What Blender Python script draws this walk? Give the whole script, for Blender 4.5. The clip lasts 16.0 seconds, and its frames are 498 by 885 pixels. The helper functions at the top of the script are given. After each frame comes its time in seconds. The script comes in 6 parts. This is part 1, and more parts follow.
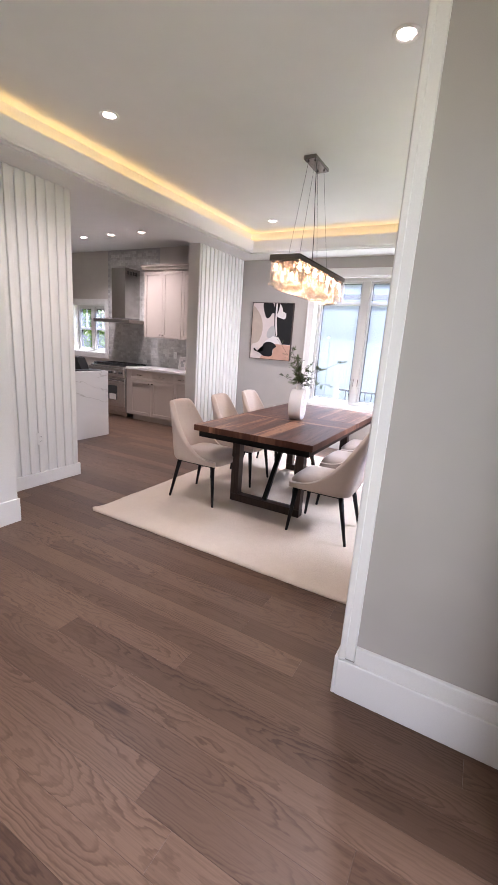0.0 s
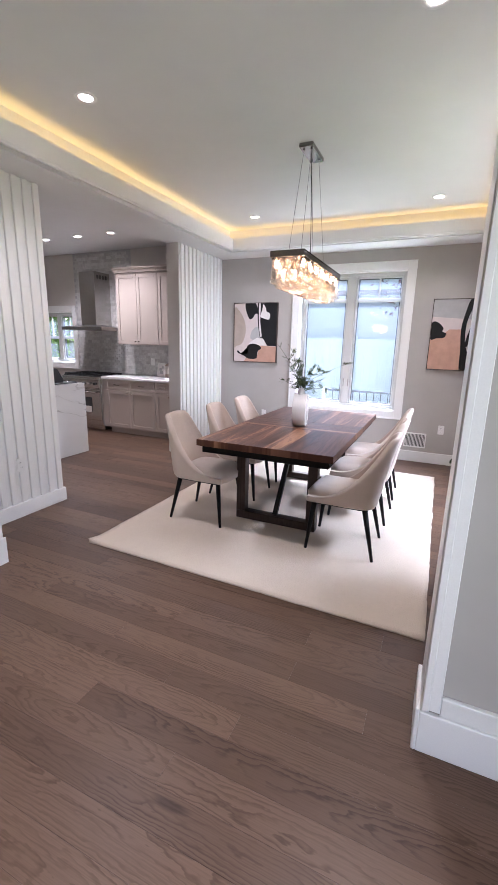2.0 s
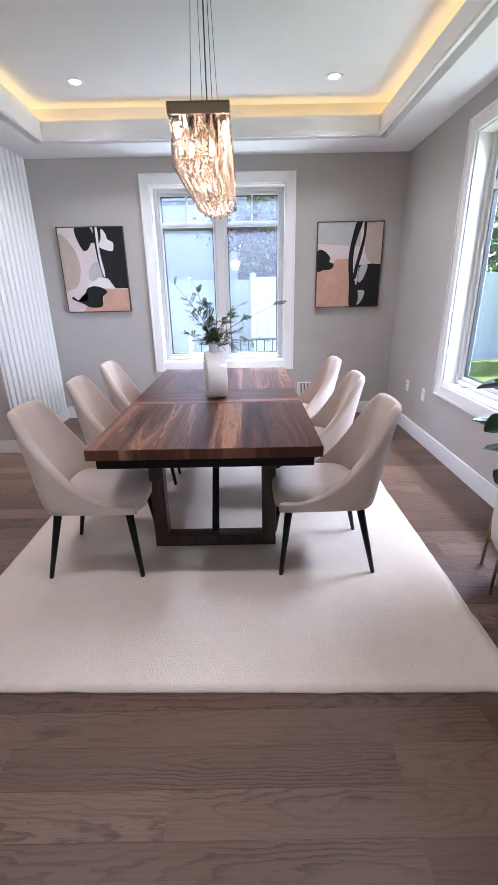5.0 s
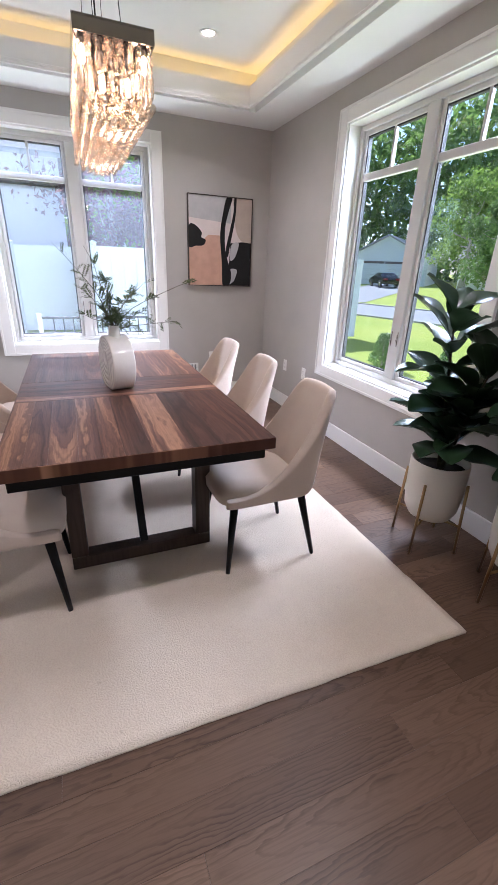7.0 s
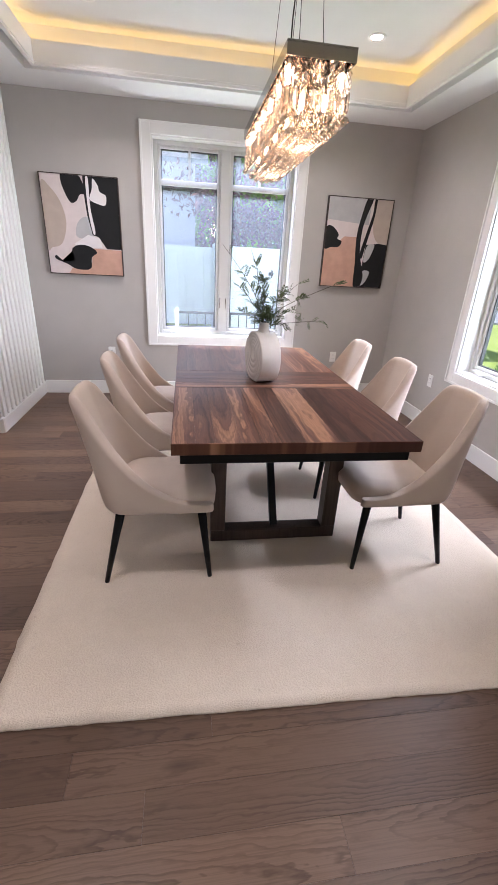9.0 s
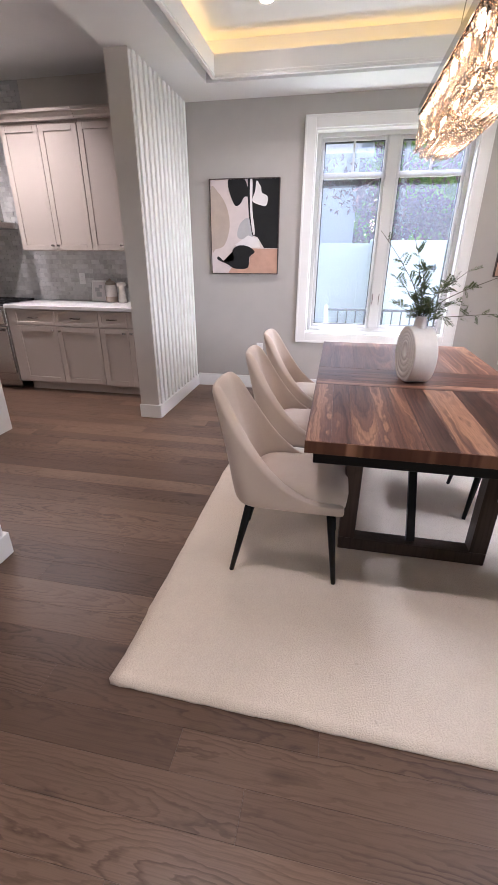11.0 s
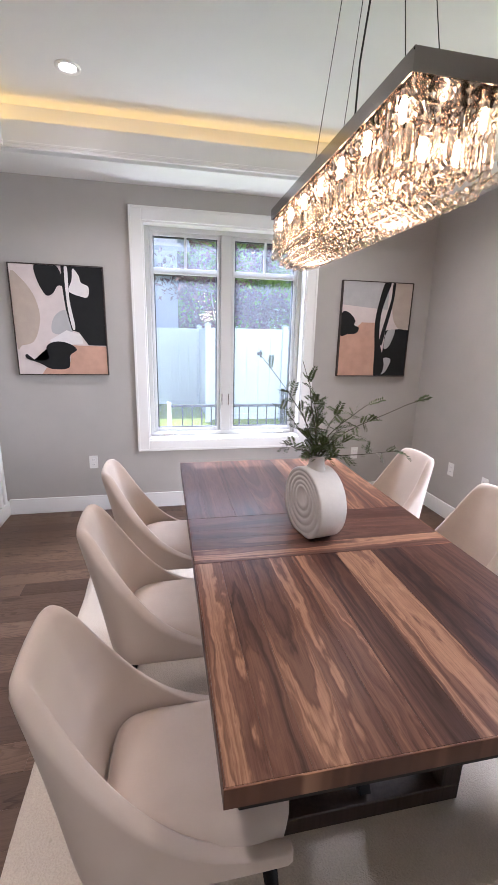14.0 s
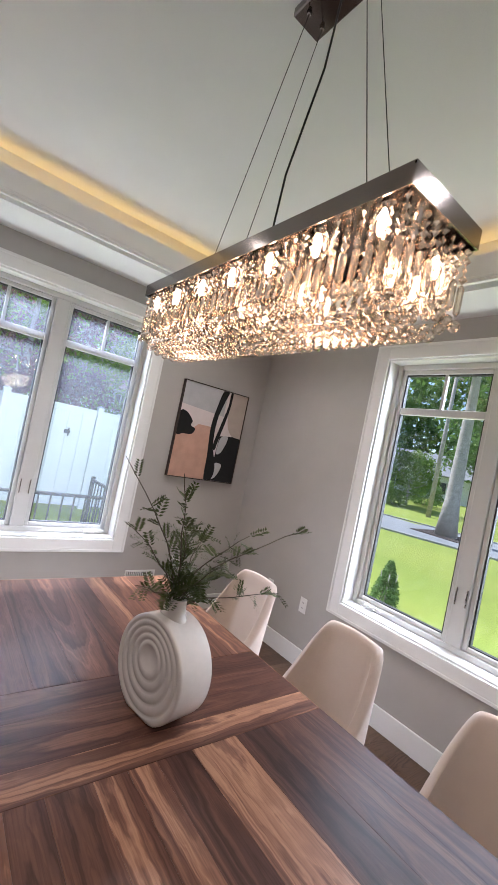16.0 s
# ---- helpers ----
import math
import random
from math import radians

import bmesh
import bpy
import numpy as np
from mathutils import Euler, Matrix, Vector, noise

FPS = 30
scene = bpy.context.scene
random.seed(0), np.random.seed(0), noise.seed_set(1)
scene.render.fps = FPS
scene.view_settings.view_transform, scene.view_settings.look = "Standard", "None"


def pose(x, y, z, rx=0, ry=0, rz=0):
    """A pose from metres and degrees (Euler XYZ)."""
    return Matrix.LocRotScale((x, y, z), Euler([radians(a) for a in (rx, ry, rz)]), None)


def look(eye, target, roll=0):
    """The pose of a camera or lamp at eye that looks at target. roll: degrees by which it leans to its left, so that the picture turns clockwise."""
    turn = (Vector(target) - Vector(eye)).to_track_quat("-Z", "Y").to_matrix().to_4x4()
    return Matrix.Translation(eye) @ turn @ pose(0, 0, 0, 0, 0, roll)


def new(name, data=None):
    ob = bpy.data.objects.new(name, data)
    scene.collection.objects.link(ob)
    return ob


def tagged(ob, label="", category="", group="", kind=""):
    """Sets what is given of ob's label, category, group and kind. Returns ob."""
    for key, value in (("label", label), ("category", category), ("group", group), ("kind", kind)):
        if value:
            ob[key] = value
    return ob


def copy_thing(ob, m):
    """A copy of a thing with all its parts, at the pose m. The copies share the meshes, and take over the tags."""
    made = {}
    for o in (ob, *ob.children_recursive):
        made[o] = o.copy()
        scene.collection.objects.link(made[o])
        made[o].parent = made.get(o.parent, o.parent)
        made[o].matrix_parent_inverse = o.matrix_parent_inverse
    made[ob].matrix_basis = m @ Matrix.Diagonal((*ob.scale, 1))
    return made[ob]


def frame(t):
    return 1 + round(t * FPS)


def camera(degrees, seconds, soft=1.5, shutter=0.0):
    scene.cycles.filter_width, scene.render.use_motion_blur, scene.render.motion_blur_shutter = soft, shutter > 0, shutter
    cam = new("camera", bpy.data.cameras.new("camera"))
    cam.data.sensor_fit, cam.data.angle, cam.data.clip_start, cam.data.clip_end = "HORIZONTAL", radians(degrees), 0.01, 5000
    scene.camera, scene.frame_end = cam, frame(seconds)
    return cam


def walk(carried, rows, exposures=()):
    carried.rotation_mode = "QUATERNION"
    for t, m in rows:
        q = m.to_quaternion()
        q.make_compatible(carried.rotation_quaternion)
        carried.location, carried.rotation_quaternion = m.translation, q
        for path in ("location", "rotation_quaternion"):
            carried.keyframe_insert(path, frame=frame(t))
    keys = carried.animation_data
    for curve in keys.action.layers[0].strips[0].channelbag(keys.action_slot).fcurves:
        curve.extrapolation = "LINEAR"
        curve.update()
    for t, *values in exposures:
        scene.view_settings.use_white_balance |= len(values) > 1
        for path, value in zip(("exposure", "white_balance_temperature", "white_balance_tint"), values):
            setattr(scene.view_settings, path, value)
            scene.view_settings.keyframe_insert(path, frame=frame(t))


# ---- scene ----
cam = camera(62.1, 16.0)
WIN_W, COVE, BULBS, CAN_W, SCREENED = 250.0, 2.0, 26.0, 40.0, True
DOOR_W, XR_D, LOW_W = 21.0, 0.52, 24.0
METRES, EYE, TILT, LEAN, TURN = 4.3, 1.5, 0.0, 0.0, 28.5
ROWS = [
    (0.0, 0.0, 0.0, 0.0, 0.92, -13.53, -3.81),
    (0.5, 0.0083, -0.006, 0.0003, -3.71, -13.45, -3.78),
    (1.0, -0.0127, 0.0075, 0.0025, -6.06, -13.28, -3.42),
    (1.5, -0.048, 0.044, 0.0028, -5.78, -13.3, -2.49),
    (2.0, -0.0732, 0.0713, 0.0055, -4.03, -13.32, -1.33),
    (2.5, -0.0746, 0.1051, 0.0036, -3.1, -13.48, -0.4),
    (3.0, -0.0931, 0.1442, -0.0024, -3.92, -14.06, 0.2),
    (3.5, -0.1152, 0.1953, -0.0053, -7.33, -15.25, 0.63),
    (4.0, -0.1245, 0.2656, -0.0067, -13.13, -16.85, 0.91),
    (4.5, -0.1501, 0.3212, -0.0065, -20.48, -18.52, 1.14),
    (5.0, -0.1547, 0.3778, -0.0103, -28.78, -20.12, 1.07),
    (7.5, -0.2336, 0.4899, -0.0054, -51.55, -23.15, -2.44),
    (8.0, -0.2527, 0.4954, -0.0045, -48.44, -23.23, -2.63),
    (8.5, -0.2645, 0.499, -0.005, -43.8, -23.39, -2.74),
    (9.0, -0.2732, 0.501, -0.0065, -36.58, -23.66, -2.9),
    (9.5, -0.2724, 0.5023, -0.0104, -27.64, -24.1, -2.74),
    (10.0, -0.2659, 0.5024, -0.0144, -18.74, -24.57, -2.54),
    (12.5, -0.2311, 0.5986, -0.0164, -16.69, -23.9, 0.41),
    (13.0, -0.2129, 0.6528, -0.0114, -24.74, -22.76, 0.71),
    (13.5, -0.2138, 0.6929, 0.0058, -32.42, -19.58, 0.21),
    (14.0, -0.1981, 0.7143, 0.0284, -39.84, -14.49, -1.32),
    (14.5, -0.1813, 0.7422, 0.0372, -47.28, -8.73, -3.68),
    (15.0, -0.173, 0.788, 0.038, -55.54, -3.52, -7.01),
    (15.5, -0.1647, 0.8112, 0.0346, -62.33, -0.57, -10.03),
    (16.0, -0.1588, 0.8213, 0.0332, -66.12, 0.82, -11.72),
]
walk(cam, [(t, pose(0, 0, EYE, TILT, LEAN, TURN) @ pose(METRES * x, METRES * y, METRES * z, 90 + pitch, roll, yaw)) for t, x, y, z, yaw, pitch, roll in ROWS], [(0.0, 1.22, 5950, 23), (2.0, 1.12, 5600, 20), (3.0, 1.05, 5550, 19), (4.0, 0.98, 5400, 18), (5.0, 1.05, 5350, 19), (7.5, 0.98, 5750, 19), (9.0, 1.0, 5900, 19), (12.5, 1.15, 5900, 21), (14.0, 1.0, 5750, 18), (16.0, 0.65, 5900, 17)])

# ---- world, sun, large lights ----
world = bpy.data.worlds.new("sky")
scene.world = world
world.use_nodes = True
_n = world.node_tree.nodes
_sky = _n.new("ShaderNodeTexSky")
_sky.sky_type = "NISHITA"
_sky.sun_disc = False
SUN_DIR = Vector((-0.10, 0.62, 0.715)).normalized()   # towards the sun
_sky.sun_elevation = math.asin(SUN_DIR.z)
_sky.sun_rotation = math.atan2(SUN_DIR.x, SUN_DIR.y)
_bg = _n["Background"]
_bg.inputs["Strength"].default_value = 0.15
world.node_tree.links.new(_sky.outputs["Color"], _bg.inputs["Color"])
sun = new("sun", bpy.data.lights.new("sun", "SUN"))
sun.data.energy, sun.data.angle, sun.data.color = 5.0, radians(0.6), (1.0, 0.95, 0.87)
sun.matrix_world = look((0, 0, 0), -SUN_DIR)


def lamp(name, kind, m, energy, color, **more):
    ob = new(name, bpy.data.lights.new(name, kind))
    ob.data.energy, ob.data.color = energy, color
    for k, v in more.items():
        if k == "size":
            ob.data.shape, ob.data.size = "RECTANGLE", v
        elif k == "size_y":
            ob.data.size_y = v
        elif k == "spread":
            ob.data.spot_size, ob.data.spot_blend = v, 0.9
        elif k == "soft":
            ob.data.shadow_soft_size = v
    ob.matrix_world = m
    return ob


# unseen area lamps added for skylight, outside and above the heads of three windows
lamp("daylight_fill", "AREA", look((-1.64, 7.35, 3.35), (-1.64, 5.0, 0.9)), WIN_W, (0.84, 0.92, 1.0), size=2.4, size_y=0.6)
lamp("daylight_fill", "AREA", look((1.55, 3.92, 3.30), (-3.0, 4.3, 1.3)), WIN_W, (0.88, 0.94, 1.0), size=2.4, size_y=0.6)
lamp("daylight_fill", "AREA", look((-7.27, 7.1, 3.0), (-6.8, 5.0, 0.9)), 260.0, (0.9, 0.96, 1.0), size=1.4, size_y=0.6)
# added area lamp, unseen south of the side window, raking across to the fluted wall
lamp("daylight_fill", "AREA", look((4.2, 1.75, 2.1), (-3.6, 5.4, 1.5)), 310.0, (0.93, 0.97, 1.0), size=2.6, size_y=2.4)
# added area lamps, hidden below the sills, for light thrown up from sunlit ground
lamp("daylight_fill", "AREA", look((-1.64, 6.75, 0.10), (-1.64, 5.2, 2.6)), LOW_W, (0.95, 0.97, 1.0), size=1.6, size_y=0.5)
lamp("daylight_fill", "AREA", look((0.98, 3.92, 0.10), (-0.6, 3.92, 2.6)), LOW_W, (0.97, 1.0, 0.92), size=1.6, size_y=0.5)
# area lamp added in the entry doorway, in place of daylight through its glass
lamp("door_fill", "AREA", look((XR_D, 0.15, 1.3), (-3.0, 0.6, 0.9)), DOOR_W, (1.0, 0.92, 0.83), size=1.9, size_y=2.1)

# ---- materials ----


class Mat:
    """A small builder of node materials."""

    def __init__(self, name, rough=0.5, metal=0.0, coord="Object", spin=False):
        self.m = bpy.data.materials.new(name)
        self.m.use_nodes = True
        self.nt = self.m.node_tree
        self.b = self.nt.nodes["Principled BSDF"]
        self.b.inputs["Roughness"].default_value = rough
        self.b.inputs["Metallic"].default_value = metal
        tc = self.nt.nodes.new("ShaderNodeTexCoord")
        self.vec = tc.outputs[coord]
        self.info = self.nt.nodes.new("ShaderNodeObjectInfo")
        if spin:
            mul = self.node("ShaderNodeVectorMath", operation="SCALE")
            comb = self.node("ShaderNodeCombineXYZ")
            for i in range(3):
                self.link(self.info.outputs["Random"], comb.inputs[i])
            self.link(comb.outputs[0], mul.inputs[0])
            mul.inputs["Scale"].default_value = 53.0
            add = self.node("ShaderNodeVectorMath", operation="ADD")
            self.link(self.vec, add.inputs[0])
            self.link(mul.outputs[0], add.inputs[1])
            self.vec = add.outputs[0]

    def node(self, kind, **kw):
        n = self.nt.nodes.new(kind)
        if "operation" in kw:
            n.operation = kw["operation"]
        if "blend" in kw:
            n.blend_type = kw["blend"]
        if "data_type" in kw:
            n.data_type = kw["data_type"]
        return n

    def link(self, a, b):
        self.nt.links.new(a, b)

    def mapped(self, scale, vec=None):
        mp = self.node("ShaderNodeMapping")
        mp.inputs["Scale"].default_value = scale
        self.link(vec or self.vec, mp.inputs["Vector"])
        return mp.outputs[0]

    def noise(self, scale, detail=3, rough=0.55, stretch=None, distort=0.0):
        n = self.node("ShaderNodeTexNoise")
        n.inputs["Scale"].default_value = scale
        n.inputs["Detail"].default_value = detail
        n.inputs["Roughness"].default_value = rough
        n.inputs["Distortion"].default_value = distort
        self.link(self.mapped(stretch) if stretch else self.vec, n.inputs["Vector"])
        return n.outputs["Fac"]

    def ramp(self, fac, stops):
        r = self.node("ShaderNodeValToRGB")
        el = r.color_ramp.elements
        while len(el) < len(stops):
            el.new(0.5)
        for e, (p, c) in zip(el, stops):
            e.position, e.color = p, (*c, 1)
        self.link(fac, r.inputs[0])
        return r.outputs[0]

    def mix(self, fac, a, b, blend="MIX"):
        n = self.node("ShaderNodeMix", data_type="RGBA", blend=blend)
        for sock, v in ((n.inputs[0], fac), (n.inputs[6], a), (n.inputs[7], b)):
            if isinstance(v, (int, float)):
                sock.default_value = v
            elif isinstance(v, tuple):
                sock.default_value = (*v, 1)
            else:
                self.link(v, sock)
        return n.outputs[2]

    def math(self, op, a, b):
        n = self.node("ShaderNodeMath", operation=op)
        for sock, v in ((n.inputs[0], a), (n.inputs[1], b)):
            if isinstance(v, (int, float)):
                sock.default_value = v
            else:
                self.link(v, sock)
        return n.outputs[0]

    def color(self, c):
        if isinstance(c, tuple):
            self.b.inputs["Base Color"].default_value = (*c, 1)
        else:
            self.link(c, self.b.inputs["Base Color"])
        return self

    def bump(self, fac, strength, dist=0.002):
        n = self.node("ShaderNodeBump")
        n.inputs["Strength"].default_value = strength
        n.inputs["Distance"].default_value = dist
        self.link(fac, n.inputs["Height"])
        self.link(n.outputs[0], self.b.inputs["Normal"])
        return self

    def rough(self, fac, lo, hi):
        n = self.node("ShaderNodeMapRange")
        n.inputs["To Min"].default_value, n.inputs["To Max"].default_value = lo, hi
        self.link(fac, n.inputs["Value"])
        self.link(n.outputs[0], self.b.inputs["Roughness"])
        return self


def dim(c, k):
    return tuple(min(1.0, v * k) for v in c)


def plain(name, c, rough=0.5, metal=0.0, var=0.06, scale=4.0, grain=180.0, bump=0.08):
    """A surface of one colour with faint blotches, fine grain and uneven gloss."""
    k = Mat(name, rough, metal)
    a = k.noise(scale, 4)
    g = k.noise(grain, 2)
    base = k.ramp(a, [(0.25, dim(c, 1 - var)), (0.75, dim(c, 1 + var * 0.6))])
    k.color(k.mix(0.12, base, k.ramp(g, [(0.3, dim(c, 0.8)), (0.7, dim(c, 1.12))])))
    k.rough(a, max(0.02, rough - 0.07), min(1, rough + 0.07))
    if bump:
        k.bump(g, bump, 0.001)
    return k.m


def combine(k, x=0.0, y=0.0, z=0.0):
    n = k.node("ShaderNodeCombineXYZ")
    for sock, v in zip(n.inputs, (x, y, z)):
        if isinstance(v, (int, float)):
            sock.default_value = v
        else:
            k.link(v, sock)
    return n.outputs[0]


def noise_at(k, vec, scale=1.0, detail=2, rough=0.5):
    n = k.node("ShaderNodeTexNoise")
    n.inputs["Scale"].default_value, n.inputs["Detail"].default_value, n.inputs["Roughness"].default_value = scale, detail, rough
    k.link(vec, n.inputs["Vector"])
    return n.outputs["Fac"]


def growth(k, u, v, seed, depth, pace, wobble):
    """Distance from the pith of the log that a board was sawn from: u runs along the board and v across it, so that level lines are cathedral arches."""
    su = k.math("ADD", u, k.math("MULTIPLY", seed, 61.0))
    d = k.math("MULTIPLY", k.math("SUBTRACT", noise_at(k, combine(k, k.math("MULTIPLY", su, pace), k.math("MULTIPLY", seed, 17.0)), 1.0, 1), 0.30), depth)
    off = k.math("MULTIPLY", k.math("SUBTRACT", k.math("FRACT", k.math("MULTIPLY", seed, 7.31), 0.0), 0.5), 0.10)
    vv = k.math("ADD", v, off)
    r = k.math("SQRT", k.math("ADD", k.math("MULTIPLY", vv, vv), k.math("MULTIPLY", d, d)), 0.0)
    w = noise_at(k, combine(k, k.math("MULTIPLY", su, 7.0), k.math("MULTIPLY", v, 26.0), seed), 1.0, 3, 0.55)
    return k.math("ADD", r, k.math("MULTIPLY", w, wobble)), su


def oak(name, dark, mid, light, rough, joined=False):
    """Stained plain-sawn oak planks, laid along x in rows of one width: arched latewood lines, pores, board to board variation."""
    k = Mat(name, rough)
    sep = k.node("ShaderNodeSeparateXYZ")
    k.link(k.vec, sep.inputs[0])
    seed = k.node("ShaderNodeNewGeometry").outputs["Random Per Island"] if joined else k.info.outputs["Random"]
    v = k.math("MULTIPLY", k.math("SUBTRACT", k.math("FRACT", k.math("MULTIPLY", k.math("ADD", sep.outputs[1], 26.0), 1 / 0.13), 0.0), 0.5), 0.13)
    r, su = growth(k, sep.outputs[0], v, seed, 0.30, 0.80, 0.034)
    saw = k.math("FRACT", k.math("MULTIPLY", r, 85.0), 0.0)
    fine = noise_at(k, combine(k, k.math("MULTIPLY", su, 3.5), k.math("MULTIPLY", v, 260.0), seed), 1.0, 3, 0.65)
    patch = noise_at(k, combine(k, k.math("MULTIPLY", su, 1.3), k.math("MULTIPLY", v, 9.0), k.math("MULTIPLY", seed, 9.0)), 1.0, 2)
    tone = k.ramp(seed, [(0.0, dark), (0.5, mid), (1.0, light)])
    line = k.ramp(saw, [(0.0, (0.0, 0.0, 0.0)), (0.50, (0.06, 0.06, 0.06)), (0.84, (0.85, 0.85, 0.85)), (0.93, (0.65, 0.65, 0.65)), (1.0, (0.0, 0.0, 0.0))])
    show = k.ramp(patch, [(0.34, (0.08, 0.08, 0.08)), (0.62, (1.0, 1.0, 1.0))])
    fac = k.mix(1.0, line, show, "MULTIPLY")
    c = k.mix(fac, tone, k.mix(1.0, tone, (0.46, 0.40, 0.37), "MULTIPLY"))
    c = k.mix(k.ramp(fine, [(0.45, (0, 0, 0)), (0.68, (0.42, 0.42, 0.42))]), c, k.mix(1.0, c, (0.55, 0.50, 0.47), "MULTIPLY"))
    blot = k.noise(2.1, 3, 0.5)
    c = k.mix(k.ramp(blot, [(0.35, (0.0, 0.0, 0.0)), (0.75, (0.30, 0.30, 0.30))]), c, k.mix(1.0, c, (0.60, 0.55, 0.53), "MULTIPLY"))
    knot = noise_at(k, combine(k, k.math("MULTIPLY", su, 4.0), k.math("MULTIPLY", v, 14.0), k.math("MULTIPLY", seed, 3.0)), 1.0, 0)
    c = k.mix(k.ramp(knot, [(0.80, (0.0, 0.0, 0.0)), (0.90, (0.7, 0.7, 0.7))]), c, k.mix(1.0, c, (0.35, 0.30, 0.28), "MULTIPLY"))
    k.color(c)
    k.rough(fine, rough - 0.03, rough + 0.13)
    k.b.inputs["Specular IOR Level"].default_value = 0.30
    k.bump(k.math("SUBTRACT", fine, fac), 0.10, 0.0012)
    return k.m


def wood(name, dark, mid, light, rough, along="x", board=0.0, ring=1.0, knots=0.3):
    """Dark stained timber with long grain along one axis."""
    k = Mat(name, rough, spin=True)
    s = {"x": (1.0, 6.0, 6.0), "y": (6.0, 1.0, 6.0), "z": (6.0, 6.0, 1.0)}[along]
    f = {"x": (3.0, 130.0, 130.0), "y": (130.0, 3.0, 130.0), "z": (130.0, 130.0, 3.0)}[along]
    big = k.noise(1.0, 2, 0.5, s, 0.25)
    rings = k.math("FRACT", k.math("MULTIPLY", big, 15.0 * ring), 0.0)
    rings = k.math("ABSOLUTE", k.math("SUBTRACT", rings, 0.5), 0.0)
    fine = k.noise(1.0, 3, 0.6, f)
    tone = k.ramp(k.info.outputs["Random"], [(0.0, dark), (0.45, mid), (1.0, light)])
    tone = k.mix(board, mid, tone)
    c = k.mix(k.ramp(rings, [(0.0, (0.55, 0.55, 0.55)), (0.16, (0.2, 0.2, 0.2)), (0.4, (0, 0, 0))]), tone, k.mix(1.0, tone, (0.52, 0.46, 0.43), "MULTIPLY"))
    c = k.mix(k.ramp(fine, [(0.42, (0, 0, 0)), (0.62, (0.55, 0.55, 0.55))]), c, k.mix(1.0, c, (0.60, 0.55, 0.52), "MULTIPLY"))
    blot = k.noise(2.3, 3, 0.5)
    c = k.mix(k.ramp(blot, [(0.35, (0.0, 0.0, 0.0)), (0.75, (knots, knots, knots))]), c, k.mix(1.0, c, (0.55, 0.5, 0.48), "MULTIPLY"))
    k.color(c)
    k.rough(fine, rough - 0.02, rough + 0.14)
    k.b.inputs["Specular IOR Level"].default_value = 0.38
    k.bump(k.math("ADD", fine, rings), 0.12, 0.0015)
    return k.m


def walnut(name, along):
    """Oiled walnut: arched figure, dark heart, tan sapwood towards one edge of a board, fine pores."""
    k = Mat(name, 0.3)
    sep = k.node("ShaderNodeSeparateXYZ")
    k.link(k.vec, sep.inputs[0])
    u, v = (sep.outputs[0], sep.outputs[1]) if along == "x" else (sep.outputs[1], sep.outputs[0])
    seed = k.info.outputs["Random"]
    r, su = growth(k, u, v, seed, 0.27, 0.55, 0.030)
    fine = noise_at(k, combine(k, k.math("MULTIPLY", su, 5.0), k.math("MULTIPLY", v, 300.0), seed), 1.0, 3, 0.65)
    band = noise_at(k, combine(k, k.math("MULTIPLY", r, 34.0), k.math("MULTIPLY", seed, 41.0), k.math("MULTIPLY", su, 0.5)), 1.0, 3, 0.6)
    shift = k.math("ADD", band, k.math("MULTIPLY", k.math("SUBTRACT", seed, 0.5), 0.25))
    c = k.ramp(shift, [(0.26, (0.034, 0.016, 0.012)), (0.42, (0.066, 0.030, 0.022)), (0.54, (0.108, 0.050, 0.034)), (0.62, (0.165, 0.078, 0.050)), (0.68, (0.31, 0.165, 0.098)), (0.82, (0.23, 0.115, 0.070))])
    saw = k.math("FRACT", k.math("MULTIPLY", r, 70.0), 0.0)
    line = k.ramp(saw, [(0.0, (0.0, 0.0, 0.0)), (0.5, (0.08, 0.08, 0.08)), (0.86, (0.48, 0.48, 0.48)), (1.0, (0.0, 0.0, 0.0))])
    c = k.mix(line, c, k.mix(1.0, c, (0.46, 0.40, 0.38), "MULTIPLY"))
    c = k.mix(k.ramp(fine, [(0.45, (0, 0, 0)), (0.66, (0.5, 0.5, 0.5))]), c, k.mix(1.0, c, (0.5, 0.45, 0.42), "MULTIPLY"))
    k.color(c)
    k.rough(fine, 0.29, 0.40)
    k.b.inputs["Specular IOR Level"].default_value = 0.14
    k.bump(fine, 0.08, 0.001)
    return k.m


WALL = plain("grey_wall_paint", (0.425, 0.40, 0.372), 0.62, bump=0.15, grain=260)
KWALL = plain("kitchen_wall_paint", (0.56, 0.52, 0.48), 0.62, bump=0.15, grain=260)
TRIM = plain("white_trim_paint", (0.80, 0.79, 0.77), 0.32, var=0.02, bump=0.03)
CEIL = plain("white_ceiling_paint", (0.76, 0.76, 0.75), 0.8, var=0.03, bump=0.12, grain=240)
SASH = plain("white_window_vinyl", (0.60, 0.59, 0.57), 0.35, var=0.02, bump=0.02)
CAB = plain("greige_cabinet_paint", (0.45, 0.385, 0.335), 0.4, var=0.03, bump=0.04)
OAK_TONES = ((0.090, 0.051, 0.033), (0.131, 0.078, 0.051), (0.176, 0.107, 0.070))
FLOORM = oak("stained_oak_plank", *OAK_TONES, 0.33)
FLOORJ = oak("stained_oak_plank_field", *OAK_TONES, 0.33, True)
JOINT = plain("dark_floor_joint", (0.05, 0.033, 0.026), 0.7)
WALNUT_Y = walnut("walnut_board_lengthwise", "y")
WALNUT_X = walnut("walnut_board_crosswise", "x")
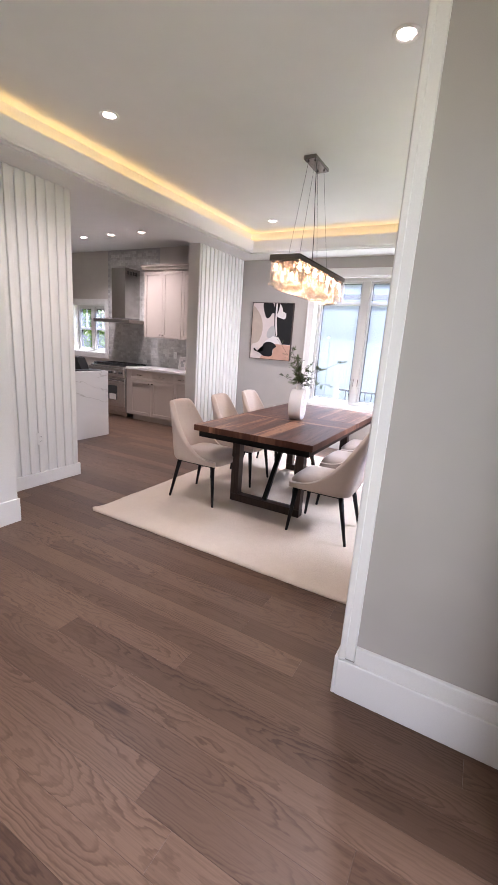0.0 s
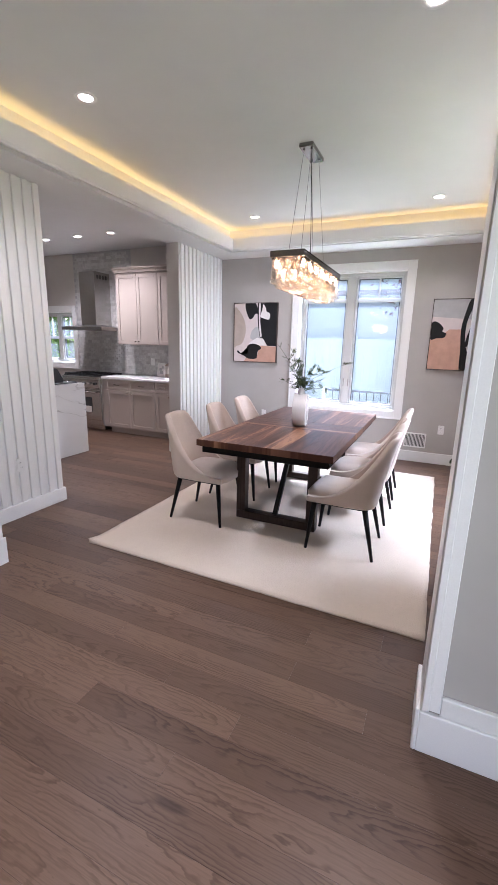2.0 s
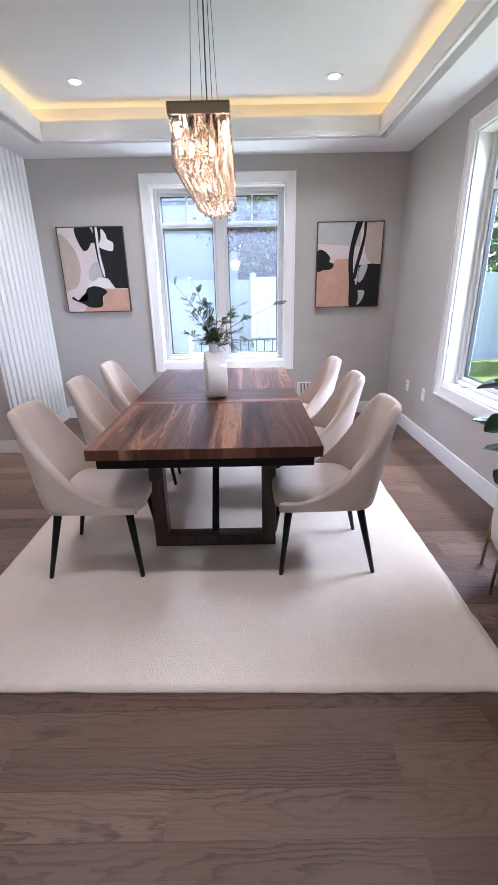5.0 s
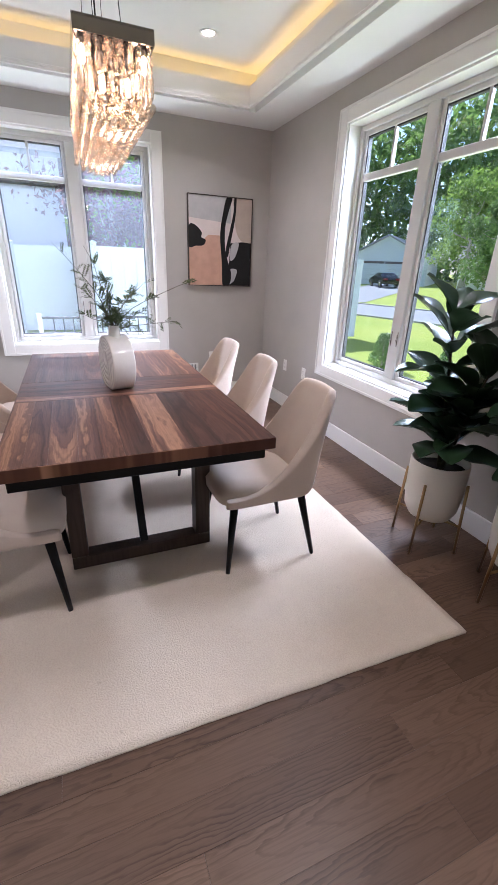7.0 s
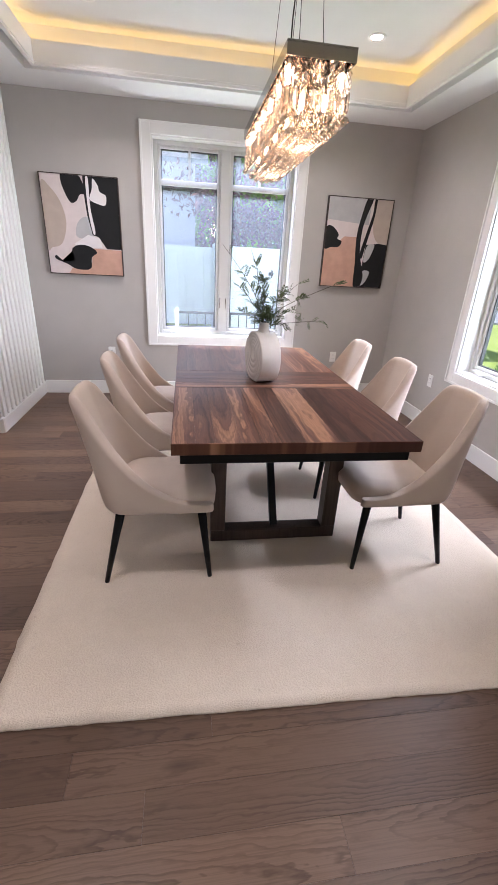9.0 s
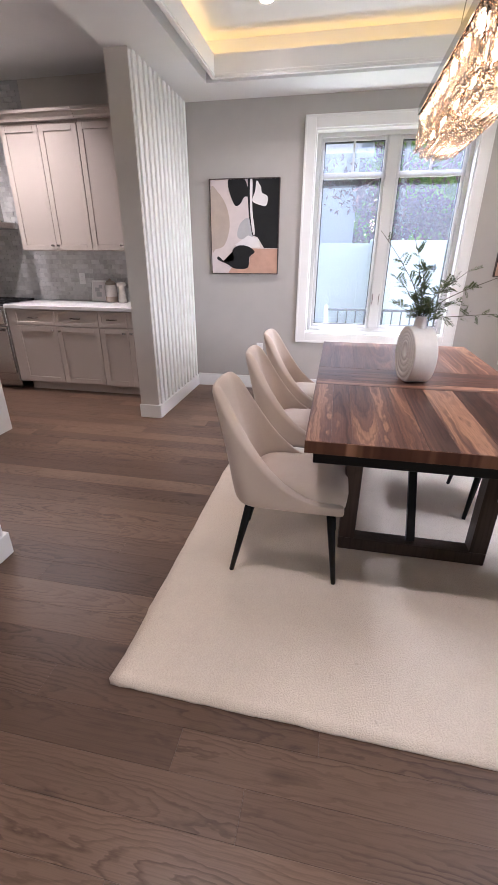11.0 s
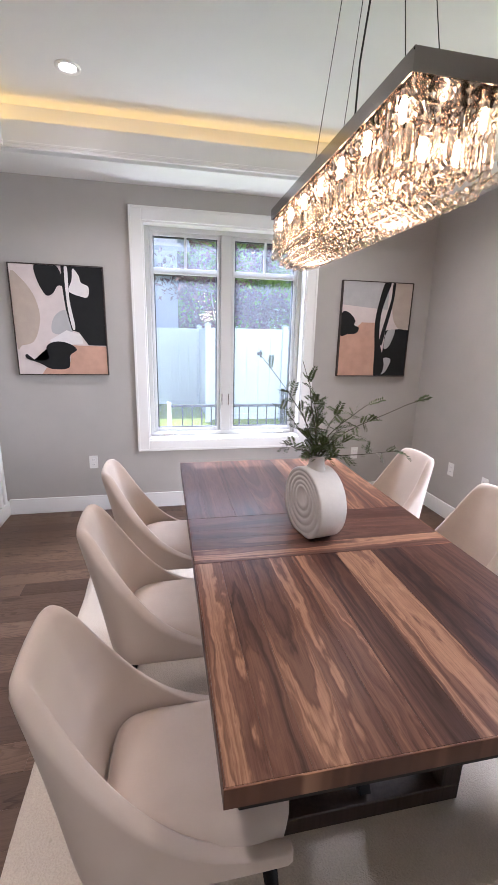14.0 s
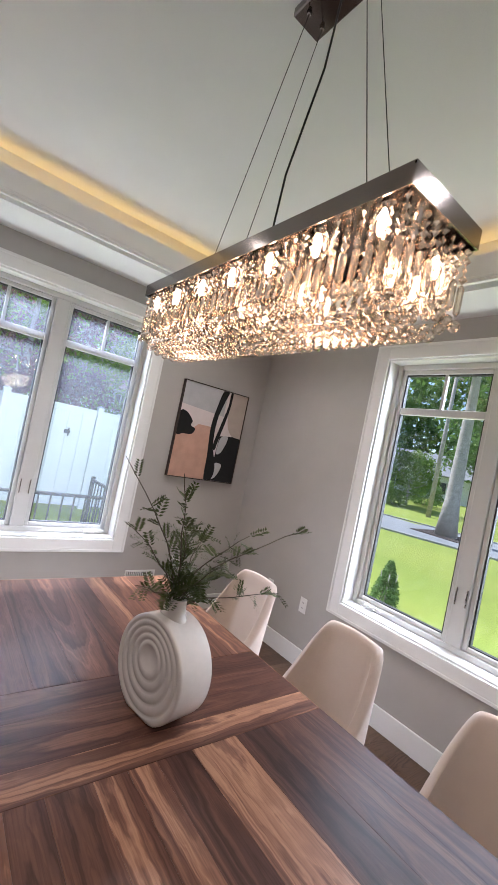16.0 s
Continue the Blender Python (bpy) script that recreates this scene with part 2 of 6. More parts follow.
DARKWOOD = wood("dark_stained_leg_wood", (0.035, 0.022, 0.017), (0.048, 0.030, 0.023), (0.06, 0.038, 0.03), 0.4, "z", 0.4, 0.8, 0.2)
BLACKWOOD = plain("black_lacquered_wood", (0.005, 0.0045, 0.0045), 0.5, bump=0.05)
BLACKWOOD.node_tree.nodes["Principled BSDF"].inputs["Specular IOR Level"].default_value = 0.2
BLACK = plain("black_metal", (0.015, 0.015, 0.016), 0.4, 0.3)
DARKCHROME = plain("polished_dark_nickel", (0.26, 0.24, 0.225), 0.13, 1.0, var=0.04, bump=0.01)
CHROME = plain("brushed_nickel", (0.42, 0.39, 0.37), 0.2, 1.0, var=0.05, bump=0.02)
STEEL = plain("stainless_steel", (0.50, 0.48, 0.46), 0.24, 1.0, var=0.05, bump=0.03)
BRASS = plain("aged_brass", (0.42, 0.27, 0.14), 0.35, 1.0, var=0.1, bump=0.03)
CERAMIC = plain("cream_glazed_ceramic", (0.68, 0.64, 0.60), 0.15, var=0.04, bump=0.03, grain=60)
POTM = plain("matt_white_planter", (0.68, 0.65, 0.60), 0.55, var=0.05, bump=0.06)
SOIL = plain("dark_potting_soil", (0.03, 0.022, 0.016), 0.95, var=0.3, bump=0.5, grain=70)
PLATE = plain("white_plastic_plate", (0.78, 0.77, 0.75), 0.35, var=0.01, bump=0)
SLOT = plain("dark_slot", (0.03, 0.03, 0.03), 0.6, bump=0)
QUARTZ = plain("white_quartz", (0.72, 0.70, 0.68), 0.2, var=0.05, bump=0.0)


def fabric():
    k = Mat("cream_woven_upholstery", 0.85)
    weave = k.noise(900, 2, 0.7)
    big = k.noise(5, 4)
    c = k.ramp(big, [(0.3, (0.50, 0.395, 0.325)), (0.7, (0.565, 0.46, 0.385))])
    k.color(k.mix(0.25, c, k.ramp(weave, [(0.3, (0.36, 0.29, 0.24)), (0.7, (0.63, 0.535, 0.455))])))
    k.b.inputs["Sheen Weight"].default_value = 0.25
    k.bump(k.math("ADD", k.math("MULTIPLY", weave, 0.3), k.noise(14, 3)), 0.25, 0.003)
    return k.m


def rug_cloth():
    k = Mat("ivory_woven_rug", 0.95)
    w = k.node("ShaderNodeTexWave")
    w.inputs["Scale"].default_value = 34.0
    w.inputs["Distortion"].default_value = 14.0
    w.inputs["Detail"].default_value = 3.0
    w.inputs["Detail Scale"].default_value = 2.0
    k.link(k.mapped((0.6, 1.0, 1.0)), w.inputs["Vector"])
    tuft = k.noise(170, 3, 0.7)
    big = k.noise(2.2, 4)
    c = k.ramp(big, [(0.3, (0.60, 0.485, 0.375)), (0.7, (0.665, 0.55, 0.435))])
    c = k.mix(0.22, c, k.ramp(tuft, [(0.3, (0.33, 0.27, 0.22)), (0.7, (0.71, 0.62, 0.53))]))
    fleck = k.noise(38, 2, 0.5)
    c = k.mix(k.ramp(fleck, [(0.70, (0.0, 0.0, 0.0)), (0.80, (0.35, 0.35, 0.35))]), c, (0.30, 0.24, 0.18))
    c = k.mix(k.ramp(k.noise(16, 3, 0.6), [(0.35, (0.0, 0.0, 0.0)), (0.7, (0.16, 0.16, 0.16))]), c, (0.46, 0.37, 0.29))
    k.color(k.mix(0.12, c, k.ramp(w.outputs["Fac"], [(0.2, (0.45, 0.41, 0.36)), (0.8, (0.72, 0.68, 0.62))])))
    k.bump(k.math("ADD", k.math("MULTIPLY", w.outputs["Fac"], 0.5), tuft), 0.5, 0.004)
    return k.m


def marble():
    k = Mat("white_veined_marble", 0.18)
    v = k.noise(0.75, 4, 0.55, None, 1.2)
    vein = k.math("ABSOLUTE", k.math("SUBTRACT", v, 0.5), 0.0)
    k.color(k.ramp(vein, [(0.0, (0.50, 0.48, 0.46)), (0.008, (0.73, 0.72, 0.71)), (0.2, (0.78, 0.77, 0.76))]))
    return k.m


def tile_mat():
    k = Mat("pale_grey_stone_tile", 0.3, spin=True)
    a = k.noise(14, 4, 0.6, None, 0.6)
    t = k.ramp(k.info.outputs["Random"], [(0.0, (0.36, 0.345, 0.33)), (0.5, (0.50, 0.485, 0.47)), (1.0, (0.62, 0.61, 0.59))])
    k.color(k.mix(0.4, t, k.ramp(a, [(0.3, (0.36, 0.35, 0.34)), (0.7, (0.66, 0.65, 0.64))])))
    return k.m


def island_tile_mat():
    k = Mat("pale_grey_stone_tile_field", 0.3)
    geo = k.node("ShaderNodeNewGeometry")
    a = k.noise(14, 4, 0.6, None, 0.6)
    t = k.ramp(geo.outputs["Random Per Island"], [(0.0, (0.36, 0.345, 0.33)), (0.5, (0.50, 0.485, 0.47)), (1.0, (0.62, 0.61, 0.59))])
    k.color(k.mix(0.4, t, k.ramp(a, [(0.3, (0.36, 0.35, 0.34)), (0.7, (0.66, 0.65, 0.64))])))
    return k.m


def leaf_mat(name, dark, light, rough=0.5, trans=0.25):
    k = Mat(name, rough)
    geo = k.node("ShaderNodeNewGeometry")
    c = k.ramp(geo.outputs["Random Per Island"], [(0.0, dark), (1.0, light)])
    k.color(k.mix(0.3, c, k.ramp(k.noise(9, 3), [(0.3, dark), (0.7, light)])))
    if trans:
        tr = k.node("ShaderNodeBsdfTranslucent")
        k.link(k.mix(1.0, c, (1.0, 1.0, 0.7), "MULTIPLY"), tr.inputs["Color"])
        ms = k.node("ShaderNodeMixShader")
        ms.inputs[0].default_value = trans
        k.link(k.b.outputs[0], ms.inputs[1])
        k.link(tr.outputs[0], ms.inputs[2])
        k.link(ms.outputs[0], k.nt.nodes["Material Output"].inputs["Surface"])
    return k.m


def glow(name, c, strength):
    k = Mat(name)
    k.b.inputs["Base Color"].default_value = (*c, 1)
    k.b.inputs["Emission Color"].default_value = (*c, 1)
    k.b.inputs["Emission Strength"].default_value = strength
    return k.m


def glass_mat(name, tint=(1, 1, 1), gloss=0.06):
    """Thin window glass: clear, with a faint mirror."""
    k = Mat(name, 0.0)
    tp = k.node("ShaderNodeBsdfTransparent")
    tp.inputs[0].default_value = (*tint, 1)
    gl = k.node("ShaderNodeBsdfGlossy")
    gl.inputs["Roughness"].default_value = 0.01
    ms = k.node("ShaderNodeMixShader")
    ms.inputs[0].default_value = gloss * 0.5
    k.link(tp.outputs[0], ms.inputs[1])
    k.link(gl.outputs[0], ms.inputs[2])
    k.link(ms.outputs[0], k.nt.nodes["Material Output"].inputs["Surface"])
    return k.m


def crystal_mat():
    """Cut crystal: refracting, with a share of clear passage so that the bulbs shine through."""
    k = Mat("cut_crystal", 0.0)
    gs = k.node("ShaderNodeBsdfGlass")
    gs.inputs["Color"].default_value = (0.96, 0.91, 0.87, 1)
    gs.inputs["Roughness"].default_value = 0.0
    gs.inputs["IOR"].default_value = 1.5
    tp = k.node("ShaderNodeBsdfTransparent")
    tp.inputs[0].default_value = (0.90, 0.86, 0.82, 1)
    gl = k.node("ShaderNodeBsdfGlossy")
    gl.inputs["Color"].default_value = (1.0, 0.97, 0.94, 1)
    gl.inputs["Roughness"].default_value = 0.02
    m1 = k.node("ShaderNodeMixShader")
    m1.inputs[0].default_value = 0.62
    k.link(gs.outputs[0], m1.inputs[1])
    k.link(tp.outputs[0], m1.inputs[2])
    m2 = k.node("ShaderNodeMixShader")
    m2.inputs[0].default_value = 0.26
    k.link(m1.outputs[0], m2.inputs[1])
    k.link(gl.outputs[0], m2.inputs[2])
    k.link(m2.outputs[0], k.nt.nodes["Material Output"].inputs["Surface"])
    return k.m


def screen_mat():
    """Fine insect mesh: mostly open, pale where the sun strikes it."""
    k = Mat("insect_screen_mesh", 0.8)
    tp = k.node("ShaderNodeBsdfTransparent")
    tr = k.node("ShaderNodeBsdfTranslucent")
    tr.inputs[0].default_value = (0.60, 0.66, 0.76, 1)
    ms = k.node("ShaderNodeMixShader")
    ms.inputs[0].default_value = 0.036
    k.link(tp.outputs[0], ms.inputs[1])
    k.link(tr.outputs[0], ms.inputs[2])
    k.link(ms.outputs[0], k.nt.nodes["Material Output"].inputs["Surface"])
    return k.m


FABRIC = fabric()
RUGM = rug_cloth()
MARBLE = marble()
TILE = tile_mat()
TILEF = island_tile_mat()
GLASS = glass_mat("window_glass", (0.90, 0.94, 0.96))
CRYSTAL = crystal_mat()
SCREENM = screen_mat()
FIG = leaf_mat("dark_glossy_fig_leaf", (0.012, 0.030, 0.014), (0.030, 0.065, 0.026), 0.32, 0.1)
FERN = leaf_mat("sprig_leaf", (0.030, 0.046, 0.012), (0.072, 0.100, 0.026), 0.5, 0.2)
TWIG = plain("brown_twig", (0.06, 0.045, 0.03), 0.7, bump=0.2)
BARK = plain("grey_bark", (0.42, 0.38, 0.34), 0.9, var=0.35, scale=6, grain=40, bump=0.6)
GREEN_A = leaf_mat("green_tree_leaf", (0.12, 0.21, 0.05), (0.32, 0.45, 0.13), 0.6, 0.58)
GREEN_B = leaf_mat("deep_green_tree_leaf", (0.08, 0.155, 0.055), (0.22, 0.34, 0.12), 0.6, 0.58)
PURPLE = leaf_mat("purple_tree_leaf", (0.10, 0.05, 0.075), (0.30, 0.165, 0.21), 0.6, 0.55)
VINYL = plain("white_vinyl_fence", (0.60, 0.62, 0.66), 0.4, var=0.03, bump=0.02)
SIDING = plain("pale_house_siding", (0.80, 0.81, 0.82), 0.6, var=0.05)
PALESIDING = plain("pale_lavender_siding", (0.56, 0.56, 0.62), 0.6, var=0.05)
ROOFM = plain("brown_roof_shingle", (0.19, 0.145, 0.13), 0.9, var=0.2, scale=9, grain=50, bump=0.4)
ROOFG = plain("grey_roof_shingle", (0.34, 0.34, 0.35), 0.9, var=0.2, scale=9, grain=50, bump=0.4)
ASPHALT = plain("asphalt", (0.27, 0.275, 0.285), 0.9, var=0.15, scale=0.6, grain=60, bump=0.4)
CONCRETE = plain("concrete_kerb", (0.36, 0.35, 0.33), 0.85, var=0.12, scale=1.5)
MULCH = plain("dark_mulch", (0.045, 0.030, 0.024), 0.95, var=0.4, scale=8, grain=30, bump=0.8)
CARPAINT = plain("black_car_paint", (0.012, 0.013, 0.016), 0.12, 0.2, bump=0)
RUBBER = plain("tyre_rubber", (0.015, 0.015, 0.015), 0.8)
REDLENS = plain("red_tail_lamp", (0.35, 0.02, 0.02), 0.2, bump=0)
DARKGLASS = plain("dark_window_glass", (0.04, 0.045, 0.05), 0.08, bump=0)
LED = glow("warm_cove_led", (1.0, 0.66, 0.20), COVE)
BULB = glow("warm_bulb", (1.0, 0.64, 0.38), BULBS)
CANLENS = glow("downlight_lens", (1.0, 0.86, 0.74), 14.0)


def lawn_mat():
    k = Mat("mown_lawn", 0.9)
    a = k.noise(0.35, 4)
    b = k.noise(45, 3, 0.7)
    c = k.ramp(a, [(0.3, (0.25, 0.32, 0.035)), (0.7, (0.37, 0.40, 0.06))])
    k.color(k.mix(0.35, c, k.ramp(b, [(0.3, (0.13, 0.21, 0.025)), (0.7, (0.36, 0.42, 0.09))])))
    k.bump(b, 0.8, 0.03)
    return k.m


LAWN = lawn_mat()

# ---- mesh helpers ----


def box(bm, x0, x1, y0, y1, z0, z1, bevel=0.0, seg=1):
    r = bmesh.ops.create_cube(bm, size=1.0)
    vs = r["verts"]
    bmesh.ops.scale(bm, vec=(abs(x1 - x0), abs(y1 - y0), abs(z1 - z0)), verts=vs)
    bmesh.ops.translate(bm, vec=((x0 + x1) / 2, (y0 + y1) / 2, (z0 + z1) / 2), verts=vs)
    if bevel:
        es = list({e for v in vs for e in v.link_edges})
        bmesh.ops.bevel(bm, geom=es, offset=bevel, segments=seg, affect="EDGES", profile=0.5)
    return vs


def tube(bm, a, b, r0, r1=None, seg=12, caps=True):
    """A tapered round bar from a to b."""
    a, b = Vector(a), Vector(b)
    r1 = r0 if r1 is None else r1
    q = (b - a).to_track_quat("Z", "Y")
    rings = []
    for p, r in ((a, r0), (b, r1)):
        rings.append([bm.verts.new(p + q @ Vector((r * math.cos(2 * math.pi * i / seg), r * math.sin(2 * math.pi * i / seg), 0))) for i in range(seg)])
    for i in range(seg):
        j = (i + 1) % seg
        f = bm.faces.new((rings[0][i], rings[0][j], rings[1][j], rings[1][i]))
        f.smooth = seg > 6
    if caps:
        bm.faces.new(rings[0][::-1])
        bm.faces.new(rings[1])


def sweep(bm, pts, radii, seg=6):
    """A round bar along a bent line."""
    pts = [Vector(p) for p in pts]
    rings = []
    for i, p in enumerate(pts):
        d = (pts[min(i + 1, len(pts) - 1)] - pts[max(i - 1, 0)]).normalized()
        q = d.to_track_quat("Z", "Y")
        rings.append([bm.verts.new(p + q @ Vector((radii[i] * math.cos(2 * math.pi * k / seg), radii[i] * math.sin(2 * math.pi * k / seg), 0))) for k in range(seg)])
    for a, b in zip(rings, rings[1:]):
        for k in range(seg):
            f = bm.faces.new((a[k], a[(k + 1) % seg], b[(k + 1) % seg], b[k]))
            f.smooth = True
    bm.faces.new(rings[0][::-1])
    bm.faces.new(rings[-1])


def lathe(bm, profile, seg=32, center=(0, 0, 0)):
    """A turned body from (radius, height) pairs; a zero radius closes it."""
    c = Vector(center)
    rings = []
    for r, z in profile:
        if r < 1e-6:
            rings.append([bm.verts.new(c + Vector((0, 0, z)))])
        else:
            rings.append([bm.verts.new(c + Vector((r * math.cos(2 * math.pi * i / seg), r * math.sin(2 * math.pi * i / seg), z))) for i in range(seg)])
    for a, b in zip(rings, rings[1:]):
        for i in range(seg):
            j = (i + 1) % seg
            if len(a) == 1 and len(b) == 1:
                continue
            if len(a) == 1:
                f = bm.faces.new((a[0], b[j], b[i]))
            elif len(b) == 1:
                f = bm.faces.new((a[i], a[j], b[0]))
            else:
                f = bm.faces.new((a[i], a[j], b[j], b[i]))
            f.smooth = True


def prism(bm, outline, m, depth):
    """A flat outline in x, y given thickness along z, then placed by m."""
    lo = [bm.verts.new(m @ Vector((x, y, 0))) for x, y in outline]
    hi = [bm.verts.new(m @ Vector((x, y, depth))) for x, y in outline]
    bm.faces.new(lo[::-1])
    bm.faces.new(hi)
    n = len(lo)
    for i in range(n):
        bm.faces.new((lo[i], lo[(i + 1) % n], hi[(i + 1) % n], hi[i]))


def mesh_of(name, bm, material, sharp=None):
    bmesh.ops.recalc_face_normals(bm, faces=bm.faces)
    me = bpy.data.meshes.new(name)
    bm.to_mesh(me)
    bm.free()
    for mm in (material if isinstance(material, (list, tuple)) else [material]):
        me.materials.append(mm)
    return me


def part(name, bm, material, parent=None, label="", **tags):
    ob = new(name, mesh_of(name, bm, material))
    if parent is not None:
        ob.parent = parent
    if label:
        ob["label"] = label
    if tags:
        tagged(ob, **tags)
    return ob


def boxes(name, lst, material, parent=None, label="", bevel=0.0, **tags):
    bm = bmesh.new()
    for b in lst:
        box(bm, *b, bevel=bevel)
    return part(name, bm, material, parent, label, **tags)


def thing(name, label, category, group="", kind="", m=None):
    ob = new(name)
    ob.empty_display_size = 0.1
    tagged(ob, label, category, group, kind)
    if m is not None:
        ob.matrix_basis = m
    return ob


def soup(name, verts, faces, material, parent=None, **tags):
    me = bpy.data.meshes.new(name)
    me.from_pydata(verts, [], faces)
    me.materials.append(material)
    ob = new(name, me)
    if parent is not None:
        ob.parent = parent
    if tags:
        tagged(ob, **tags)
    return ob


S = "structure"
# ---- rooms: measures ----
XL, XR, YB = -3.63, 0.345, 6.12          # fluted wall, window wall side, back wall
ZS, ZC = 2.77, 3.045                     # dropped soffit, raised ceiling
TX0, TX1, TY0, TY1 = -3.19, -0.13, 0.60, 5.60   # tray opening
PY0, PY1 = 1.60, 1.81                    # wall between hall and dining room
PXL, PXR = -3.03, -0.340                 # its opening
KX0 = -8.6                               # far kitchen wall
HY0 = -2.6                               # back of the hall

# ---- floor slab ----
floor = boxes("floor", [(KX0, XR, HY0, YB, -0.06, -0.012)], JOINT, kind=S, label="dark stained oak plank floor in warm brown", category="floor")

# ---- walls ----
WX0, WX1, WZ0, WZ1 = -2.365, -0.925, 0.665, 2.515   # back window opening
RY0, RY1, RZ0, RZ1 = 3.135, 4.695, 0.65, 2.515      # side window opening
KWX0, KWX1, KWZ0, KWZ1 = -7.75, -6.80, 1.10, 2.05   # kitchen window opening
boxes("wall_north", [(XL - 0.18, WX0, YB, YB + 0.2, 0, 3.3), (WX1, XR + 0.2, YB, YB + 0.2, 0, 3.3), (WX0, WX1, YB, YB + 0.2, 0, WZ0), (WX0, WX1, YB, YB + 0.2, WZ1, 3.3)],
      WALL, kind=S, label="warm grey painted wall round the window", category="wall")
boxes("wall_east", [(XR, XR + 0.2, RY1, YB, 0, 3.3), (XR, XR + 0.2, 1.30, RY0, 0, 3.3), (XR, XR + 0.2, RY0, RY1, 0, RZ0), (XR, XR + 0.2, RY0, RY1, RZ1, 3.3),
                    (XR, XR + 0.2, HY0, -0.9, 0, 3.3), (XR, XR + 0.2, -0.9, 1.30, 2.40, 3.3)],
      WALL, kind=S, label="warm grey painted wall with a large window", category="wall")
boxes("wall_kitchen_north", [(KX0, KWX0, YB, YB + 0.2, 0, 3.3), (KWX1, XL - 0.182, YB, YB + 0.2, 0, 3.3), (KWX0, KWX1, YB, YB + 0.2, 0, KWZ0), (KWX0, KWX1, YB, YB + 0.2, KWZ1, 3.3)],
      KWALL, kind=S, label="pale beige painted kitchen wall", category="wall")
boxes("wall_west", [(KX0 - 0.2, KX0, HY0, YB, 0, 3.3)], KWALL, kind=S, label="pale painted wall at the end of the kitchen", category="wall")
boxes("wall_south", [(KX0, XR + 0.2, HY0 - 0.2, HY0, 0, 3.3)], WALL, kind=S, label="grey painted wall at the back of the hall", category="wall")
boxes("wall_hall", [(PXR + 0.02, XR, PY0, PY1, 0, ZC), (XL - 0.18, PXL - 0.02, PY0, PY1, 0, ZC)],
      WALL, kind=S, label="grey wall with a wide opening to the dining room", category="wall")

# ---- fluted partition: two lengths with the kitchen opening between ----


def fluted(name, y0, y1, label):
    root = thing(name, label, "wall", kind=S)
    boxes("partition_core", [(XL - 0.18, XL - 0.022, y0, y1, 0, ZS)], TRIM, root)
    n = max(2, round((y1 - y0 - 0.03) / 0.098))
    pitch = (y1 - y0 - 0.03) / n
    bm = bmesh.new()
    box(bm, -0.022, -0.004, -0.5 * pitch, 0.5 * pitch, 0.13, ZS)
    box(bm, -0.004, 0.018, -0.26 * pitch, 0.26 * pitch, 0.13, ZS, 0.008, 3)
    me = mesh_of("flute", bm, TRIM)
    for i in range(n):
        o = new("flute", me)
        o.parent = root
        o.location = (XL, y0 + 0.015 + (i + 0.5) * pitch, 0)
    boxes("skirting", [(XL - 0.022, XL + 0.02, y0, y1, 0, 0.13)], TRIM, root, bevel=0.004)
    return root


fluted("wall_fluted_near", PY1 + 0.002, 2.885, "white fluted panel wall beside the kitchen opening")
pf = fluted("wall_fluted_far", 4.925, YB, "white fluted panel wall reaching the window wall")
boxes("end_skirting", [(XL - 0.195, XL + 0.02, 4.908, 4.925, 0, 0.13)], TRIM, pf, bevel=0.004)
boxes("end_board", [(XL - 0.182, XL - 0.002, 4.919, 4.925, 0.13, ZS)], KWALL, pf)

# ---- ceilings ----
CY = 0.2   # near end of the dropped soffit
RC = 0.10  # depth of the light recess
boxes("ceiling", [
    (XL - 0.18, TX0 - RC, CY, YB, ZS + 0.002, 3.3), (TX1 + RC, XR, CY, YB, ZS + 0.002, 3.3),
    (TX0 - RC, TX1 + RC, TY1 + RC, YB, ZS + 0.002, 3.3), (TX0 - RC, TX1 + RC, CY, TY0 - RC, ZS + 0.002, 3.3),
    (TX0 - RC, TX1 + RC, TY0 - RC, TY1 + RC, ZC, 3.3)],
    CEIL, kind=S, label="white ceiling with a raised lit tray", category="ceiling")
boxes("ceiling_kitchen", [(KX0, XL - 0.18, HY0, YB, ZC, 3.3), (XL - 0.18, XR, HY0, CY, ZC, 3.3)], CEIL, kind=S, label="white flat kitchen and hall ceiling", category="ceiling")


def ring(bm, x0, x1, y0, y1, w, z0, z1, bev=0.0):
    """A frame round a rectangle; w is its width outwards."""
    box(bm, x0 - w, x1 + w, y0 - w, y0, z0, z1, bev)
    box(bm, x0 - w, x1 + w, y1, y1 + w, z0, z1, bev)
    box(bm, x0 - w, x0, y0, y1, z0, z1, bev)
    box(bm, x1, x1 + w, y0, y1, z0, z1, bev)


tray = thing("trim_tray", "white moulded tray edge with a warm hidden light strip", "ceiling trim", kind=S)
bm = bmesh.new()
ring(bm, TX0, TX1, TY0, TY1, 0.025, ZS - 0.001, 2.924)
part("fascia", bm, TRIM, tray)
bm = bmesh.new()
ring(bm, TX0 + 0.006, TX1 - 0.006, TY0 + 0.006, TY1 - 0.006, 0.006, ZS + 0.014, ZS + 0.030, 0.002)
part("crown_moulding", bm, TRIM, tray)
bm = bmesh.new()
ring(bm, TX0 - 0.025, TX1 + 0.025, TY0 - 0.025, TY1 + 0.025, RC - 0.025, 2.848, 2.861)
part("cove_ledge", bm, CEIL, tray)
bm = bmesh.new()
ring(bm, TX0 - 0.032, TX1 + 0.032, TY0 - 0.032, TY1 + 0.032, 0.050, 2.862, 2.872)
part("light_strip", bm, LED, tray, "glowing warm yellow strip")

